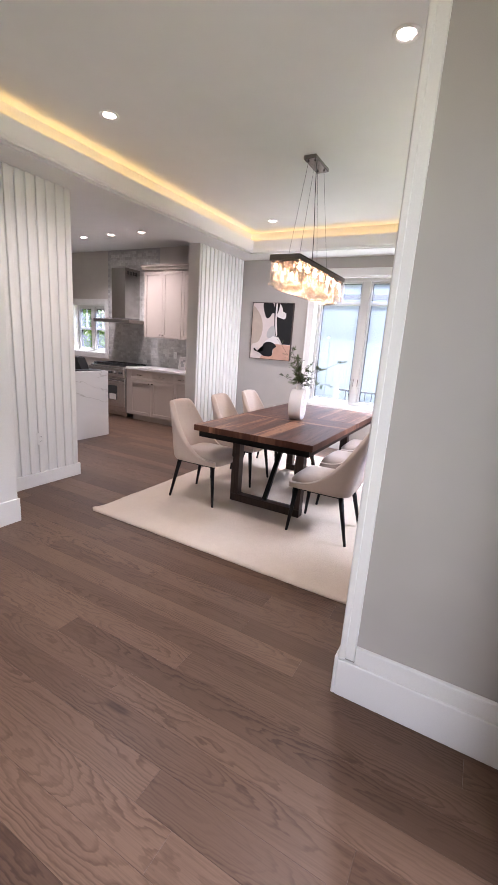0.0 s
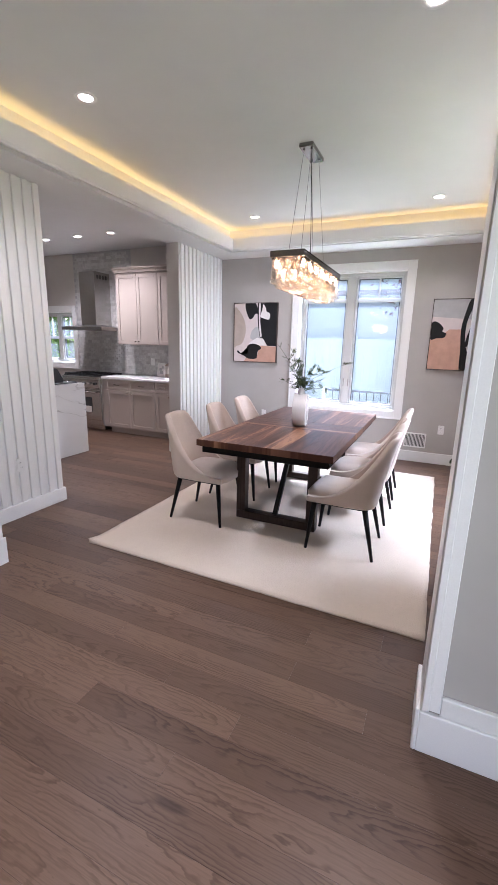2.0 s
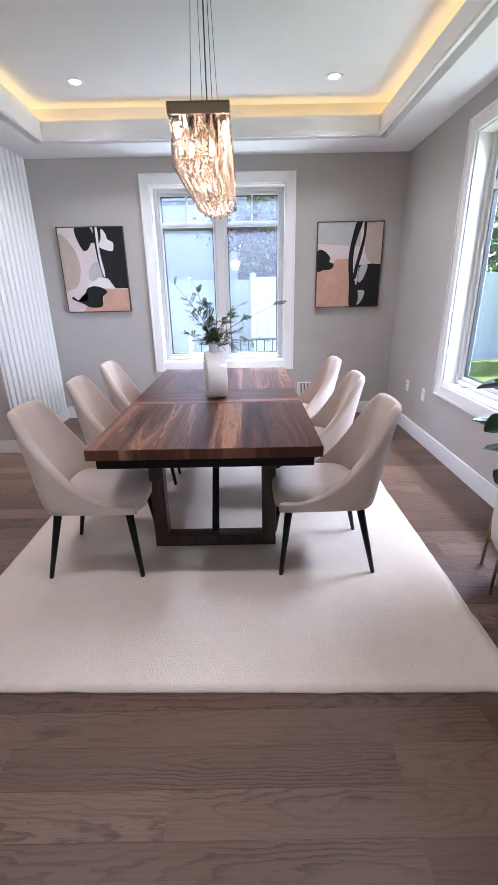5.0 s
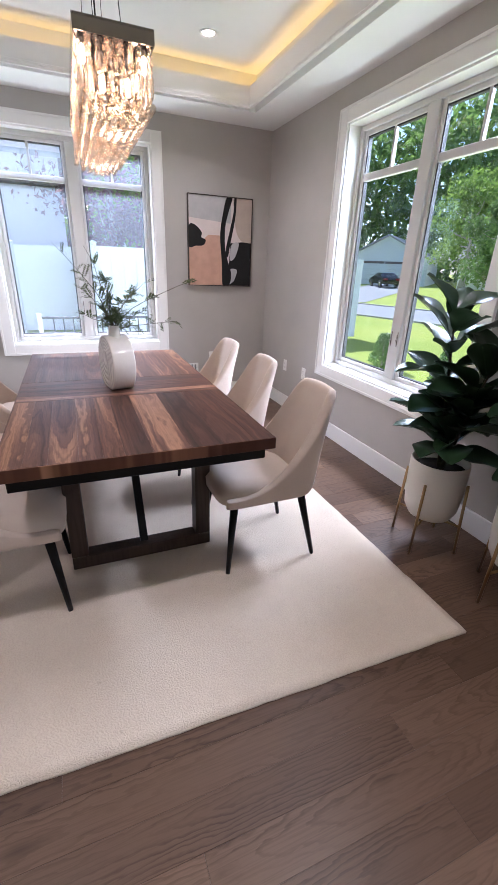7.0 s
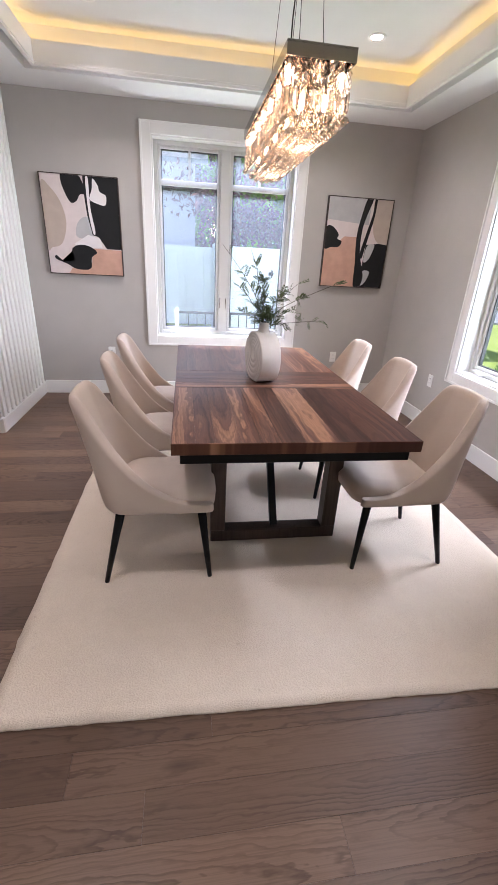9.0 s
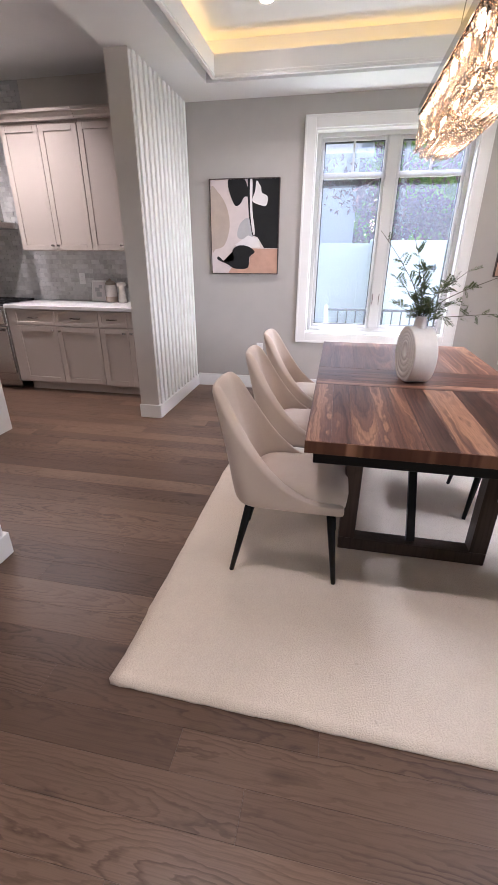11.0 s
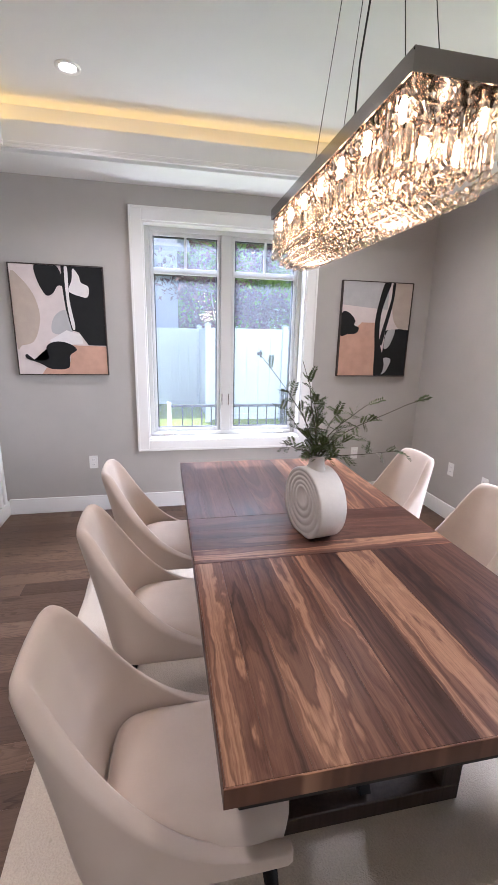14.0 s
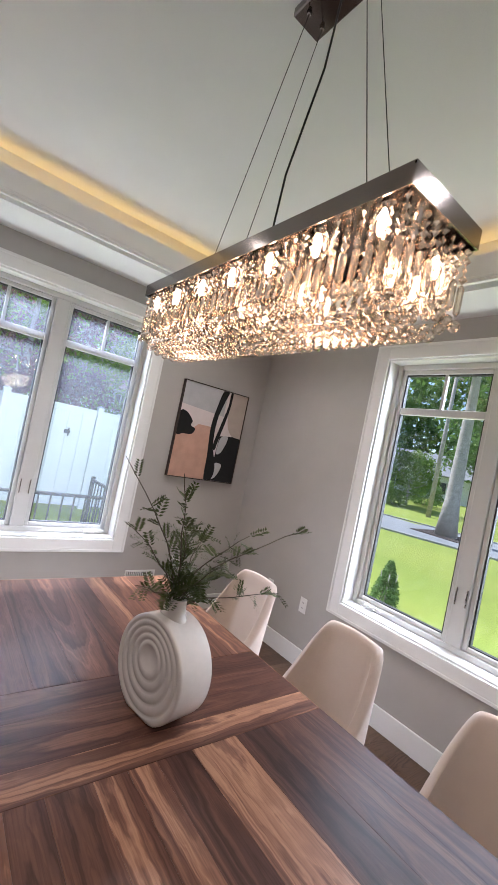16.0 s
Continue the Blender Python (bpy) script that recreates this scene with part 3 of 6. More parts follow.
# ---- skirting and casings ----
SK = 0.145
boxes("baseboard_north", [(XL + 0.02, WX0 + 0.9, YB - 0.016, YB, 0, SK), (WX0 + 0.9, XR, YB - 0.016, YB, 0, SK)], TRIM, bevel=0.003, kind=S, label="white painted baseboard under the window", category="baseboard")
boxes("baseboard_east", [(XR - 0.016, XR, PY1 + 0.016, YB - 0.016, 0, SK)], TRIM, bevel=0.003, kind=S, label="white painted baseboard along the side wall", category="baseboard")
hall = thing("trim_hall", "white panelled casing and tall baseboard of the opening", "trim", kind=S)
for s, x in ((1, PXR), (-1, PXL)):
    xa, xb = sorted((x, x + s * 0.02))
    boxes("jamb", [(xa, xb, PY0 - 0.012, PY1 + 0.012, 0, ZC - 0.002)], TRIM, hall, bevel=0.002)
    xa, xb = sorted((x + s * 0.0205, x + s * 0.068))
    boxes("casing", [(xa, xb, PY0 - 0.018, PY0, 0.195, ZS - 0.014)], TRIM, hall, bevel=0.003)
    boxes("casing", [(xa, xb, PY1, PY1 + 0.018, 0.145, 2.768)], TRIM, hall, bevel=0.003)
    xa, xb = sorted((x + s * 0.004, x + s * 0.030))
    boxes("casing_bead", [(xa, xb, PY0 - 0.026, PY0 - 0.0185, 0.195, ZS - 0.014)], TRIM, hall, bevel=0.003)
    xa, xb = sorted((x - s * 0.016, x))
    boxes("plinth", [(xa, xb, PY0 - 0.022, PY1 + 0.022, 0, 0.19)], TRIM, hall, bevel=0.003)
boxes("tall_baseboard", [(PXR, XR - 0.018, PY0 - 0.022, PY0 - 0.001, 0, 0.18)], TRIM, hall, bevel=0.003)
boxes("tall_baseboard", [(XL - 0.18, PXL, PY0 - 0.022, PY0 - 0.001, 0, 0.18)], TRIM, hall, bevel=0.003)
boxes("bottom_rail", [(PXR + 0.0685, XR - 0.018, PY0 - 0.014, PY0 - 0.001, 0.181, 0.25)], TRIM, hall, bevel=0.003)
boxes("panel_bead", [(PXR + 0.0685, XR - 0.09, PY0 - 0.022, PY0 - 0.001, 0.2505, 0.268)], TRIM, hall, bevel=0.003)
boxes("side_stile", [(XR - 0.0895, XR - 0.018, PY0 - 0.014, PY0 - 0.001, 0.2505, ZS - 0.002)], TRIM, hall, bevel=0.003)
boxes("return_baseboard", [(XR - 0.018, XR, 1.34, PY0 - 0.023, 0, 0.18)], TRIM, hall, bevel=0.003)
boxes("return_panel", [(XR - 0.012, XR, 1.34, PY0 - 0.001, 0.181, ZS - 0.002)], TRIM, hall, bevel=0.002)
boxes("return_baseboard", [(XR - 0.016, XR, PY1 + 0.0185, PY1 + 0.02, 0, 0.1)], TRIM, hall)

# ---- entry door with glass, beside the start of the walk ----
door = thing("door_1", "dark framed glass entry door in a white casing", "door", kind=S)
boxes("casing", [(XR - 0.022, XR - 0.0005, 1.215, 1.335, 0, 2.5), (XR - 0.022, XR - 0.0005, -1.02, -0.90, 0, 2.5), (XR - 0.022, XR - 0.0005, -0.9, 1.2145, 2.39, 2.5)], TRIM, door, bevel=0.004)
boxes("door_frame", [(XR + 0.03, XR + 0.12, 1.15, 1.298, 0, 2.39), (XR + 0.03, XR + 0.12, -0.898, -0.80, 0, 2.39), (XR + 0.03, XR + 0.12, -0.80, 1.15, 2.30, 2.39),
                     (XR + 0.03, XR + 0.12, 0.16, 0.22, 0.05, 2.30), (XR + 0.0, XR + 0.15, -0.9, 1.298, -0.011, 0.03)], BLACK, door, bevel=0.004, label="dark bronze frame and threshold")
for ya, yb in ((-0.80, 0.16), (0.22, 1.15)):
    g = boxes("pane", [(XR + 0.07, XR + 0.078, ya, yb, 0.03, 2.30)], GLASS, door)
    g.visible_shadow = False

# ---- windows ----


def window(name, w, z0, z1, m, label, depth=0.2, screen=False, trim=0.098, small=False):
    """A pair of casements in a deep reveal. Local: x along the wall, y outwards, z up, from the opening's lower corner."""
    root = thing(name, label, "window", kind=S, m=m)
    t = trim
    cas = bmesh.new()
    for b in ((-t, 0, -0.022, 0, z0 - t, z1 + t), (w, w + t, -0.022, 0, z0 - t, z1 + t), (0, w, -0.022, 0, z1, z1 + t), (0, w, -0.022, 0, z0 - t, z0)):
        box(cas, *b, bevel=0.003)
    for b in ((-t - 0.004, -t + 0.016, -0.03, -0.0225, z0 - t - 0.004, z1 + t + 0.004), (w + t - 0.016, w + t + 0.004, -0.03, -0.0225, z0 - t - 0.004, z1 + t + 0.004),
              (-t + 0.016, w + t - 0.016, -0.03, -0.0225, z1 + t - 0.016, z1 + t + 0.004), (-t + 0.016, w + t - 0.016, -0.03, -0.0225, z0 - t - 0.004, z0 - t + 0.016)):
        box(cas, *b, bevel=0.002)
    part("casing", cas, TRIM, root)
    boxes("reveal", [(0, 0.012, 0, depth - 0.07, z0 + 0.014, z1 - 0.012), (w - 0.012, w, 0, depth - 0.07, z0 + 0.014, z1 - 0.012), (0, w, 0, depth - 0.07, z1 - 0.012, z1)], TRIM, root)
    boxes("window_sill", [(0, w, -0.005, depth - 0.07, z0, z0 + 0.014)], TRIM, root, bevel=0.002)
    fr = bmesh.new()
    y0, y1 = depth - 0.095, depth - 0.005
    f = 0.038
    for b in ((0.012, 0.012 + f, y0, y1, z0 + 0.014, z1 - 0.012), (w - 0.012 - f, w - 0.012, y0, y1, z0 + 0.014, z1 - 0.012),
              (0.012 + f, w - 0.012 - f, y0, y1, z1 - 0.012 - f, z1 - 0.012), (0.012 + f, w - 0.012 - f, y0, y1, z0 + 0.014, z0 + 0.014 + f),
              (w / 2 - 0.048, w / 2 + 0.048, y0, y1, z0 + 0.014 + f, z1 - 0.012 - f)):
        box(fr, *b, bevel=0.004)
    part("window_frame", fr, SASH, root)
    for k in range(2):
        xa = 0.012 + f if k == 0 else w / 2 + 0.048
        xb = w / 2 - 0.048 if k == 0 else w - 0.012 - f
        za, zb = z0 + 0.014 + f, z1 - 0.012 - f
        sh = bmesh.new()
        s = 0.032
        ya, yb = depth - 0.075, depth - 0.03
        for b in ((xa + 0.002, xa + s, ya, yb, za, zb), (xb - s, xb - 0.002, ya, yb, za, zb), (xa + s, xb - s, ya, yb, zb - s, zb), (xa + s, xb - s, ya, yb, za, za + s)):
            box(sh, *b, bevel=0.004)
        sash = part("sash", sh, SASH, root)
        zt = z1 - 0.36 if not small else (z0 + z1) / 2
        boxes("transom_bar", [(xa + s, xb - s, ya + 0.004, yb - 0.004, zt - 0.026, zt + 0.026)], SASH, sash, bevel=0.004)
        boxes("muntin", [((xa + xb) / 2 - 0.011, (xa + xb) / 2 + 0.011, ya + 0.008, yb - 0.008, zt + 0.026, zb - s)], SASH, sash, bevel=0.003)
        g = boxes("pane", [(xa + s, xb - s, (ya + yb) / 2 - 0.003, (ya + yb) / 2 + 0.003, za + s, zb - s)], GLASS, sash)
        g.visible_shadow = False
        gk = boxes("gasket", [(xa + s, xa + s + 0.010, ya + 0.012, yb - 0.002, za + s, zb - s), (xb - s - 0.010, xb - s, ya + 0.012, yb - 0.002, za + s, zb - s),
                              (xa + s + 0.010, xb - s - 0.010, ya + 0.012, yb - 0.002, zb - s - 0.010, zb - s), (xa + s + 0.010, xb - s - 0.010, ya + 0.012, yb - 0.002, za + s, za + s + 0.008)], SLOT, sash)
        if not small:
            # crank and catch
            cx = xa + 0.13 if k == 0 else xb - 0.13
            cr = bmesh.new()
            box(cr, cx - 0.045, cx + 0.045, y0 - 0.028, y0 - 0.001, za - 0.03, za - 0.004, 0.008, 2)
            tube(cr, (cx, y0 - 0.02, za - 0.008), (cx + 0.01, y0 - 0.035, za + 0.006), 0.008, 0.006, 8)
            sweep(cr, [(cx + 0.01, y0 - 0.035, za + 0.006), (cx + 0.06, y0 - 0.04, za + 0.004), (cx + 0.11, y0 - 0.036, za - 0.004)], [0.006, 0.006, 0.007])
            part("crank_handle", cr, PLATE, root)
            lx = xb + 0.016 if k == 0 else xa - 0.016
            lk = bmesh.new()
            box(lk, lx - 0.004, lx + 0.004, y0 - 0.006, y0 - 0.001, za + 0.25, za + 0.36, 0.002)
            sweep(lk, [(lx, y0 - 0.006, za + 0.27), (lx, y0 - 0.014, za + 0.30), (lx, y0 - 0.010, za + 0.34)], [0.0025, 0.003, 0.003])
            part("catch", lk, CHROME, root)
        if screen:
            sc = boxes("insect_screen", [(xa + 0.004, xb - 0.004, depth - 0.1005, depth - 0.0995, za, zb)], SCREENM, sash)
    return root


window("window_1", WX1 - WX0, WZ0, WZ1, pose(WX0, YB, 0), "white double casement window facing the fenced yard", screen=SCREENED)
window("window_2", RY1 - RY0, RZ0, RZ1, pose(XR, RY1, 0, 0, 0, -90), "white double casement window facing the front lawn")
# its insect screen is added to haze and brighten the view out
window("window_3", KWX1 - KWX0, KWZ0, KWZ1, pose(KWX0, YB, 0), "white kitchen window beside the range", trim=0.10, small=True, screen=True)

# ---- downlights ----


def downlight(x, y, z, power, label):
    root = thing("recessed_light", label, "ceiling light", "recessed ceiling lights", m=pose(x, y, z))
    bm = bmesh.new()
    lathe(bm, [(0.045, -0.001), (0.050, -0.006), (0.066, -0.007), (0.070, -0.003), (0.070, 0.0)], 28)
    part("trim_ring", bm, TRIM, root)
    bm = bmesh.new()
    lathe(bm, [(0, -0.002), (0.044, -0.002), (0.044, -0.0005), (0, -0.0005)], 24)
    part("lens", bm, CANLENS, root, "glowing warm white lens")
    lamp("recessed_lamp", "SPOT", pose(x, y, z - 0.02), power, (1.0, 0.92, 0.85), spread=radians(130), soft=0.05)


for x, y in ((-2.695, 5.195), (-0.63, 5.195), (-2.695, 2.49), (-0.62, 2.49)):
    downlight(x, y, ZC, CAN_W, "round white recessed ceiling light, lit")
for x, y in ((-6.26, 5.19), (-5.61, 5.19), (-4.96, 5.19)):
    downlight(x, y, ZC, CAN_W * 1.4, "round white recessed kitchen ceiling light, lit")
# two unseen downlights, added to brighten the hall and the kitchen's near side
for x, y in ((-1.7, 0.0), (-5.2, 2.6)):
    downlight(x, y, ZC, CAN_W, "round white recessed ceiling light, lit")

# ---- rug ----
rug = bmesh.new()
RX0, RX1, RUY0, RUY1 = -2.745, -0.325, 2.30, 5.42
RSKEW = (0.002, -0.045)   # the near edge runs a little askew
nx, ny = 60, 78
grid = []
for j in range(ny + 1):
    row = []
    for i in range(nx + 1):
        u, v = i / nx, j / ny
        x, y = RX0 + (RX1 - RX0) * u, RUY0 + (RUY1 - RUY0) * v
        y += (RSKEW[0] * (1 - u) + RSKEW[1] * u) * (1 - v)
        z = 0.012 + 0.0015 * noise.noise((x * 3, y * 3, 0))
        if u in (0, 1):
            x += 0.008 * noise.noise((0, y * 5, 3)) + 0.004 * noise.noise((0, y * 22, 3))
        if v in (0, 1):
            y += 0.006 * noise.noise((x * 5, 0, 7)) + 0.003 * noise.noise((x * 22, 0, 7))
        # lifted corner beside the kitchen
        d = math.hypot(x - RX0, y - RUY0 - RSKEW[0])
        z += 0.022 * max(0, 1 - d / 0.16) ** 2
        row.append(rug.verts.new((x, y, z)))
    grid.append(row)
for j in range(ny):
    for i in range(nx):
        f = rug.faces.new((grid[j][i], grid[j][i + 1], grid[j + 1][i + 1], grid[j + 1][i]))
        f.smooth = True
rim = [e for e in rug.edges if e.is_boundary]
ext = bmesh.ops.extrude_edge_only(rug, edges=rim)
for v in ext["geom"]:
    if isinstance(v, bmesh.types.BMVert):
        v.co.z = 0.001
part("area_rug", rug, RUGM, label="ivory woven flatweave rug under the dining table", category="rug")

# ---- dining table ----
TBX0, TBX1, TBY0, TBY1, TBZ = -2.125, -1.02, 2.885, 5.0, 0.78
table = thing("dining_table", "walnut dining table with a dark trestle base, on the rug", "table")
TH = 0.052


def boards(x0, x1, y0, y1, along, n, seed, material, name="board"):
    """Top boards side by side, of uneven widths."""
    rnd = random.Random(seed)
    ws = [rnd.uniform(0.7, 1.5) for _ in range(n)]
    tot = sum(ws)
    lo, hi = (x0, x1) if along == "y" else (y0, y1)
    p = lo
    for w in ws:
        q = p + (hi - lo) * w / tot
        bm = bmesh.new()
        if along == "y":
            box(bm, p, q - 0.0002, y0, y1, TBZ - TH, TBZ, 0.0004)
        else:
            box(bm, x0, x1, p, q - 0.0002, TBZ - TH, TBZ, 0.0004)
        cx, cy = ((p + q) / 2, (y0 + y1) / 2) if along == "y" else ((x0 + x1) / 2, (p + q) / 2)
        bmesh.ops.translate(bm, verts=bm.verts, vec=(-cx, -cy, 0))
        ob = part(name, bm, material, table)
        ob.location = (cx, cy, 0)
        p = q


boards(TBX0 + 0.005, TBX1 - 0.005, TBY0 + 0.005, 3.70, "y", 10, 4, WALNUT_Y)
boards(TBX0 + 0.005, TBX1 - 0.005, 3.7015, 4.10, "x", 4, 9, WALNUT_X)
boards(TBX0 + 0.005, TBX1 - 0.005, 4.1015, TBY1 - 0.005, "y", 9, 14, WALNUT_Y)
for ya, yb in ((TBY0, TBY0 + 0.0048), (TBY1 - 0.0048, TBY1)):
    boxes("edge_band", [(TBX0, TBX1, ya, yb, TBZ - TH, TBZ - 0.0004)], WALNUT_X, table, "plain walnut edge band", bevel=0.0008)
for xa, xb in ((TBX0, TBX0 + 0.0048), (TBX1 - 0.0048, TBX1)):
    for ya, yb in ((TBY0 + 0.005, 3.70), (3.7015, 4.10), (4.1015, TBY1 - 0.005)):
        boxes("edge_band", [(xa, xb, ya, yb, TBZ - TH, TBZ - 0.0004)], WALNUT_Y, table, "plain walnut edge band", bevel=0.0008)
boxes("apron", [(TBX0 + 0.035, TBX1 - 0.035, TBY0 + 0.03, TBY0 + 0.06, 0.672, TBZ - TH - 0.002), (TBX0 + 0.035, TBX1 - 0.035, TBY1 - 0.06, TBY1 - 0.03, 0.672, TBZ - TH - 0.002),
                (TBX0 + 0.035, TBX0 + 0.065, TBY0 + 0.06, TBY1 - 0.06, 0.672, TBZ - TH - 0.002), (TBX1 - 0.065, TBX1 - 0.035, TBY0 + 0.06, TBY1 - 0.06, 0.672, TBZ - TH - 0.002)],
      BLACKWOOD, table, "black apron under the top", bevel=0.003)
boxes("slide_rail", [(-1.75, -1.70, 3.0, 4.9, 0.66, 0.727)], BLACKWOOD, table, bevel=0.003)
boxes("slide_rail", [(-1.44, -1.39, 3.0, 4.9, 0.66, 0.727)], BLACKWOOD, table, bevel=0.003)
for y, s in ((3.245, 1), (4.64, -1)):
    ya, yb = sorted((y, y + s * 0.085))
    for xa, xb in ((-1.935, -1.855), (-1.295, -1.215)):
        boxes("post", [(xa, xb, ya, yb, 0.085, 0.671)], DARKWOOD, table, bevel=0.004)
    boxes("foot_rail", [(-1.935, -1.215, ya, yb, 0.014, 0.085)], DARKWOOD, table, bevel=0.004)
    boxes("head_rail", [(-1.855, -1.295, ya, yb, 0.60, 0.671)], DARKWOOD, table, bevel=0.004)
    bm = bmesh.new()
    y2 = y + s * 0.04
    prism(bm, [(-0.02, 0), (0.02, 0), (0.02, 1), (-0.02, 1)], Matrix.Identity(4), 0.03)
    vs = bm.verts
    a, b = Vector((-1.575, y2, 0.086)), Vector((-1.575, y + s * 0.44, 0.665))
    q = (b - a)
    basis = Matrix((Vector((1, 0, 0)), q, Vector((0, -q.z, q.y)).normalized())).transposed().to_4x4()
    bmesh.ops.transform(bm, matrix=Matrix.Translation(a) @ basis, verts=bm.verts)
    part("brace", bm, BLACKWOOD, table, "black slanted brace")

# ---- dining chairs ----


def shell_point(a, v, off):
    """Point of the upholstered shell. a: -1..1 from one front tip round the back to the other; v: 0 low edge to 1 top edge; off: inwards."""
    s = abs(a)
    # plan line: straight sides, rounded back
    w, back, front = 0.235 - off, -0.245 + off, 0.262
    corner = 0.085
    side_len = front - (back + corner)
    arc = corner * math.pi / 2
    half = w - corner
    total = side_len + arc + half
    d = (1 - s) * total
    if d < side_len:
        x, y = front - d, w
    elif d < side_len + arc:
        t = (d - side_len) / corner
        x, y = back + corner - corner * math.sin(t), w - corner + corner * math.cos(t)
    else:
        x, y = back, w - corner - (d - side_len - arc)
    sweep_in = (d / total)
    k = min(1.0, max(0.0, (d - 0.06) / (side_len + arc * 0.45 - 0.06)))
    top = 0.442 + (0.925 - 0.442) * (0.8 * k ** 3.8 + 0.2 * k * k * (3 - 2 * k))
    # crown of the back is slightly arched
    top += 0.008 * max(0, 1 - (s / 0.22) ** 2)
    low = 0.385 + 0.012 * (1 - sweep_in)
    z = low + (top - low) * v
    h = max(0.0, z - 0.42)
    x -= 0.16 * h + 0.12 * h * h
    y *= 1 - 0.46 * h * (0.4 + 0.6 * k)
    if v < 0.12:
        x += 0.012 * (1 - v / 0.12) * (1 if s < 0.4 else 0)
        y *= 1 - 0.03 * (1 - v / 0.12)
    return Vector((x, math.copysign(y, a) if a else 0.0, z))


def build_chair(label):
    root = thing("dining_chair", label, "chair", "chairs round the dining table")
    bm = bmesh.new()
    NA, NV = 40, 10
    outer, inner = [], []
    for i in range(NA + 1):
        a = -1 + 2 * i / NA
        outer.append([bm.verts.new(shell_point(a, j / NV, 0.0)) for j in range(NV + 1)])
        inner.append([bm.verts.new(shell_point(a, j / NV, 0.038)) for j in range(NV + 1)])
    for i in range(NA):
        for j in range(NV):
            bm.faces.new((outer[i][j], outer[i + 1][j], outer[i + 1][j + 1], outer[i][j + 1]))
            bm.faces.new((inner[i][j], inner[i][j + 1], inner[i + 1][j + 1], inner[i + 1][j]))
        bm.faces.new((outer[i][NV], outer[i + 1][NV], inner[i + 1][NV], inner[i][NV]))
        bm.faces.new((outer[i][0], inner[i][0], inner[i + 1][0], outer[i + 1][0]))
    for i in (0, NA):
        for j in range(NV):
            bm.faces.new((outer[i][j], outer[i][j + 1], inner[i][j + 1], inner[i][j]))
    for f in bm.faces:
        f.smooth = True
    sh = part("backrest", bm, FABRIC, root, "wraparound cream upholstered shell")
    sub = sh.modifiers.new("round", "SUBSURF")
    sub.levels = sub.render_levels = 1
    # seat cushion
    bm = bmesh.new()
    NR, NT = 9, 36
    rings = []
    for r in range(NR + 1):
        f = r / NR
        row = []
        for t in range(NT):
            th = 2 * math.pi * t / NT
            c, s_ = math.cos(th), math.sin(th)
            e = 0.42
            px = 0.235 * math.copysign(abs(c) ** e, c) * f
            py = 0.205 * math.copysign(abs(s_) ** e, s_) * f
            px += 0.045
            z = 0.492 + 0.020 * (1 - f ** 2.5) - (0.030 * max(0, f - 0.8) / 0.2 * f)
            if px > 0.2:
                z -= 0.25 * (px - 0.2)
            row.append(bm.verts.new((px, py, z)))
        rings.append(row)
    low = [bm.verts.new((v.co.x * 0.985, v.co.y * 0.985, 0.392)) for v in rings[-1]]
    for a, b in zip(rings[1:], rings[2:]):
        for t in range(NT):
            bm.faces.new((a[t], a[(t + 1) % NT], b[(t + 1) % NT], b[t]))
    c0 = bm.verts.new((0.045, 0, 0.512))
    for v in rings[0]:
        bm.verts.remove(v)
    for t in range(NT):
        bm.faces.new((c0, rings[1][t], rings[1][(t + 1) % NT]))
        bm.faces.new((rings[-1][t], low[t], low[(t + 1) % NT], rings[-1][(t + 1) % NT]))
    bm.faces.new(low)
    for f in bm.faces:
        f.smooth = len(f.verts) < 6
    part("seat", bm, FABRIC, root, "padded cream seat cushion")
    boxes("seat_frame", [(-0.17, 0.20, -0.175, 0.175, 0.368, 0.391)], BLACKWOOD, root, bevel=0.004)
    for sx, fx, tx in ((1, 0.247, 0.205), (-1, -0.25, -0.165)):
        for sy in (1, -1):
            bm = bmesh.new()
            tube(bm, (fx, sy * 0.216, 0.013), (tx, sy * 0.180, 0.386), 0.011, 0.021, 12)
            part("leg", bm, BLACKWOOD, root, "black tapered leg")
    return root


CL = "cream upholstered dining chair with black tapered legs"
chair = build_chair(CL + ", at the table")
chair.matrix_basis = pose(-2.2, 3.19, 0)
for x, y, r in ((-2.2, 3.885, 1.0), (-2.2, 4.535, -1.0), (-0.96, 3.185, 180.5), (-0.95, 3.885, 179.0), (-0.96, 4.56, 181.5)):
    copy_thing(chair, pose(x, y, 0, 0, 0, r))

# ---- chandelier ----
CHX, CHY = -1.552, 3.845
chand = thing("chandelier", "rectangular crystal chandelier with nickel frame, lit above the table", "chandelier")
CX0, CX1, CY0, CY1 = CHX - 0.134, CHX + 0.134, 3.243, 4.447
bm = bmesh.new()
ring(bm, CX0 + 0.004, CX1 - 0.004, CY0 + 0.004, CY1 - 0.004, 0.004, 2.168, 2.212)
box(bm, CX0, CX1, CY0, CY1, 2.206, 2.214)
part("frame", bm, DARKCHROME, chand, "polished nickel tray frame")
bm = bmesh.new()
box(bm, CHX - 0.056, CHX + 0.056, CHY - 0.16 - 0.115, CHY + 0.16 - 0.115, ZC - 0.032, ZC - 0.001, 0.004)
canopy = part("canopy", bm, DARKCHROME, chand, "nickel ceiling canopy")
CAY = CHY - 0.115
for dy in (-0.11, 0.11):
    for dx in (-0.03, 0.03):
        bm = bmesh.new()
        tube(bm, (CHX + dx, CAY + dy, ZC - 0.033), (CHX + dx, CAY + dy, ZC - 0.045), 0.009, 0.006, 10)
        part("screw_cap", bm, CHROME, canopy)
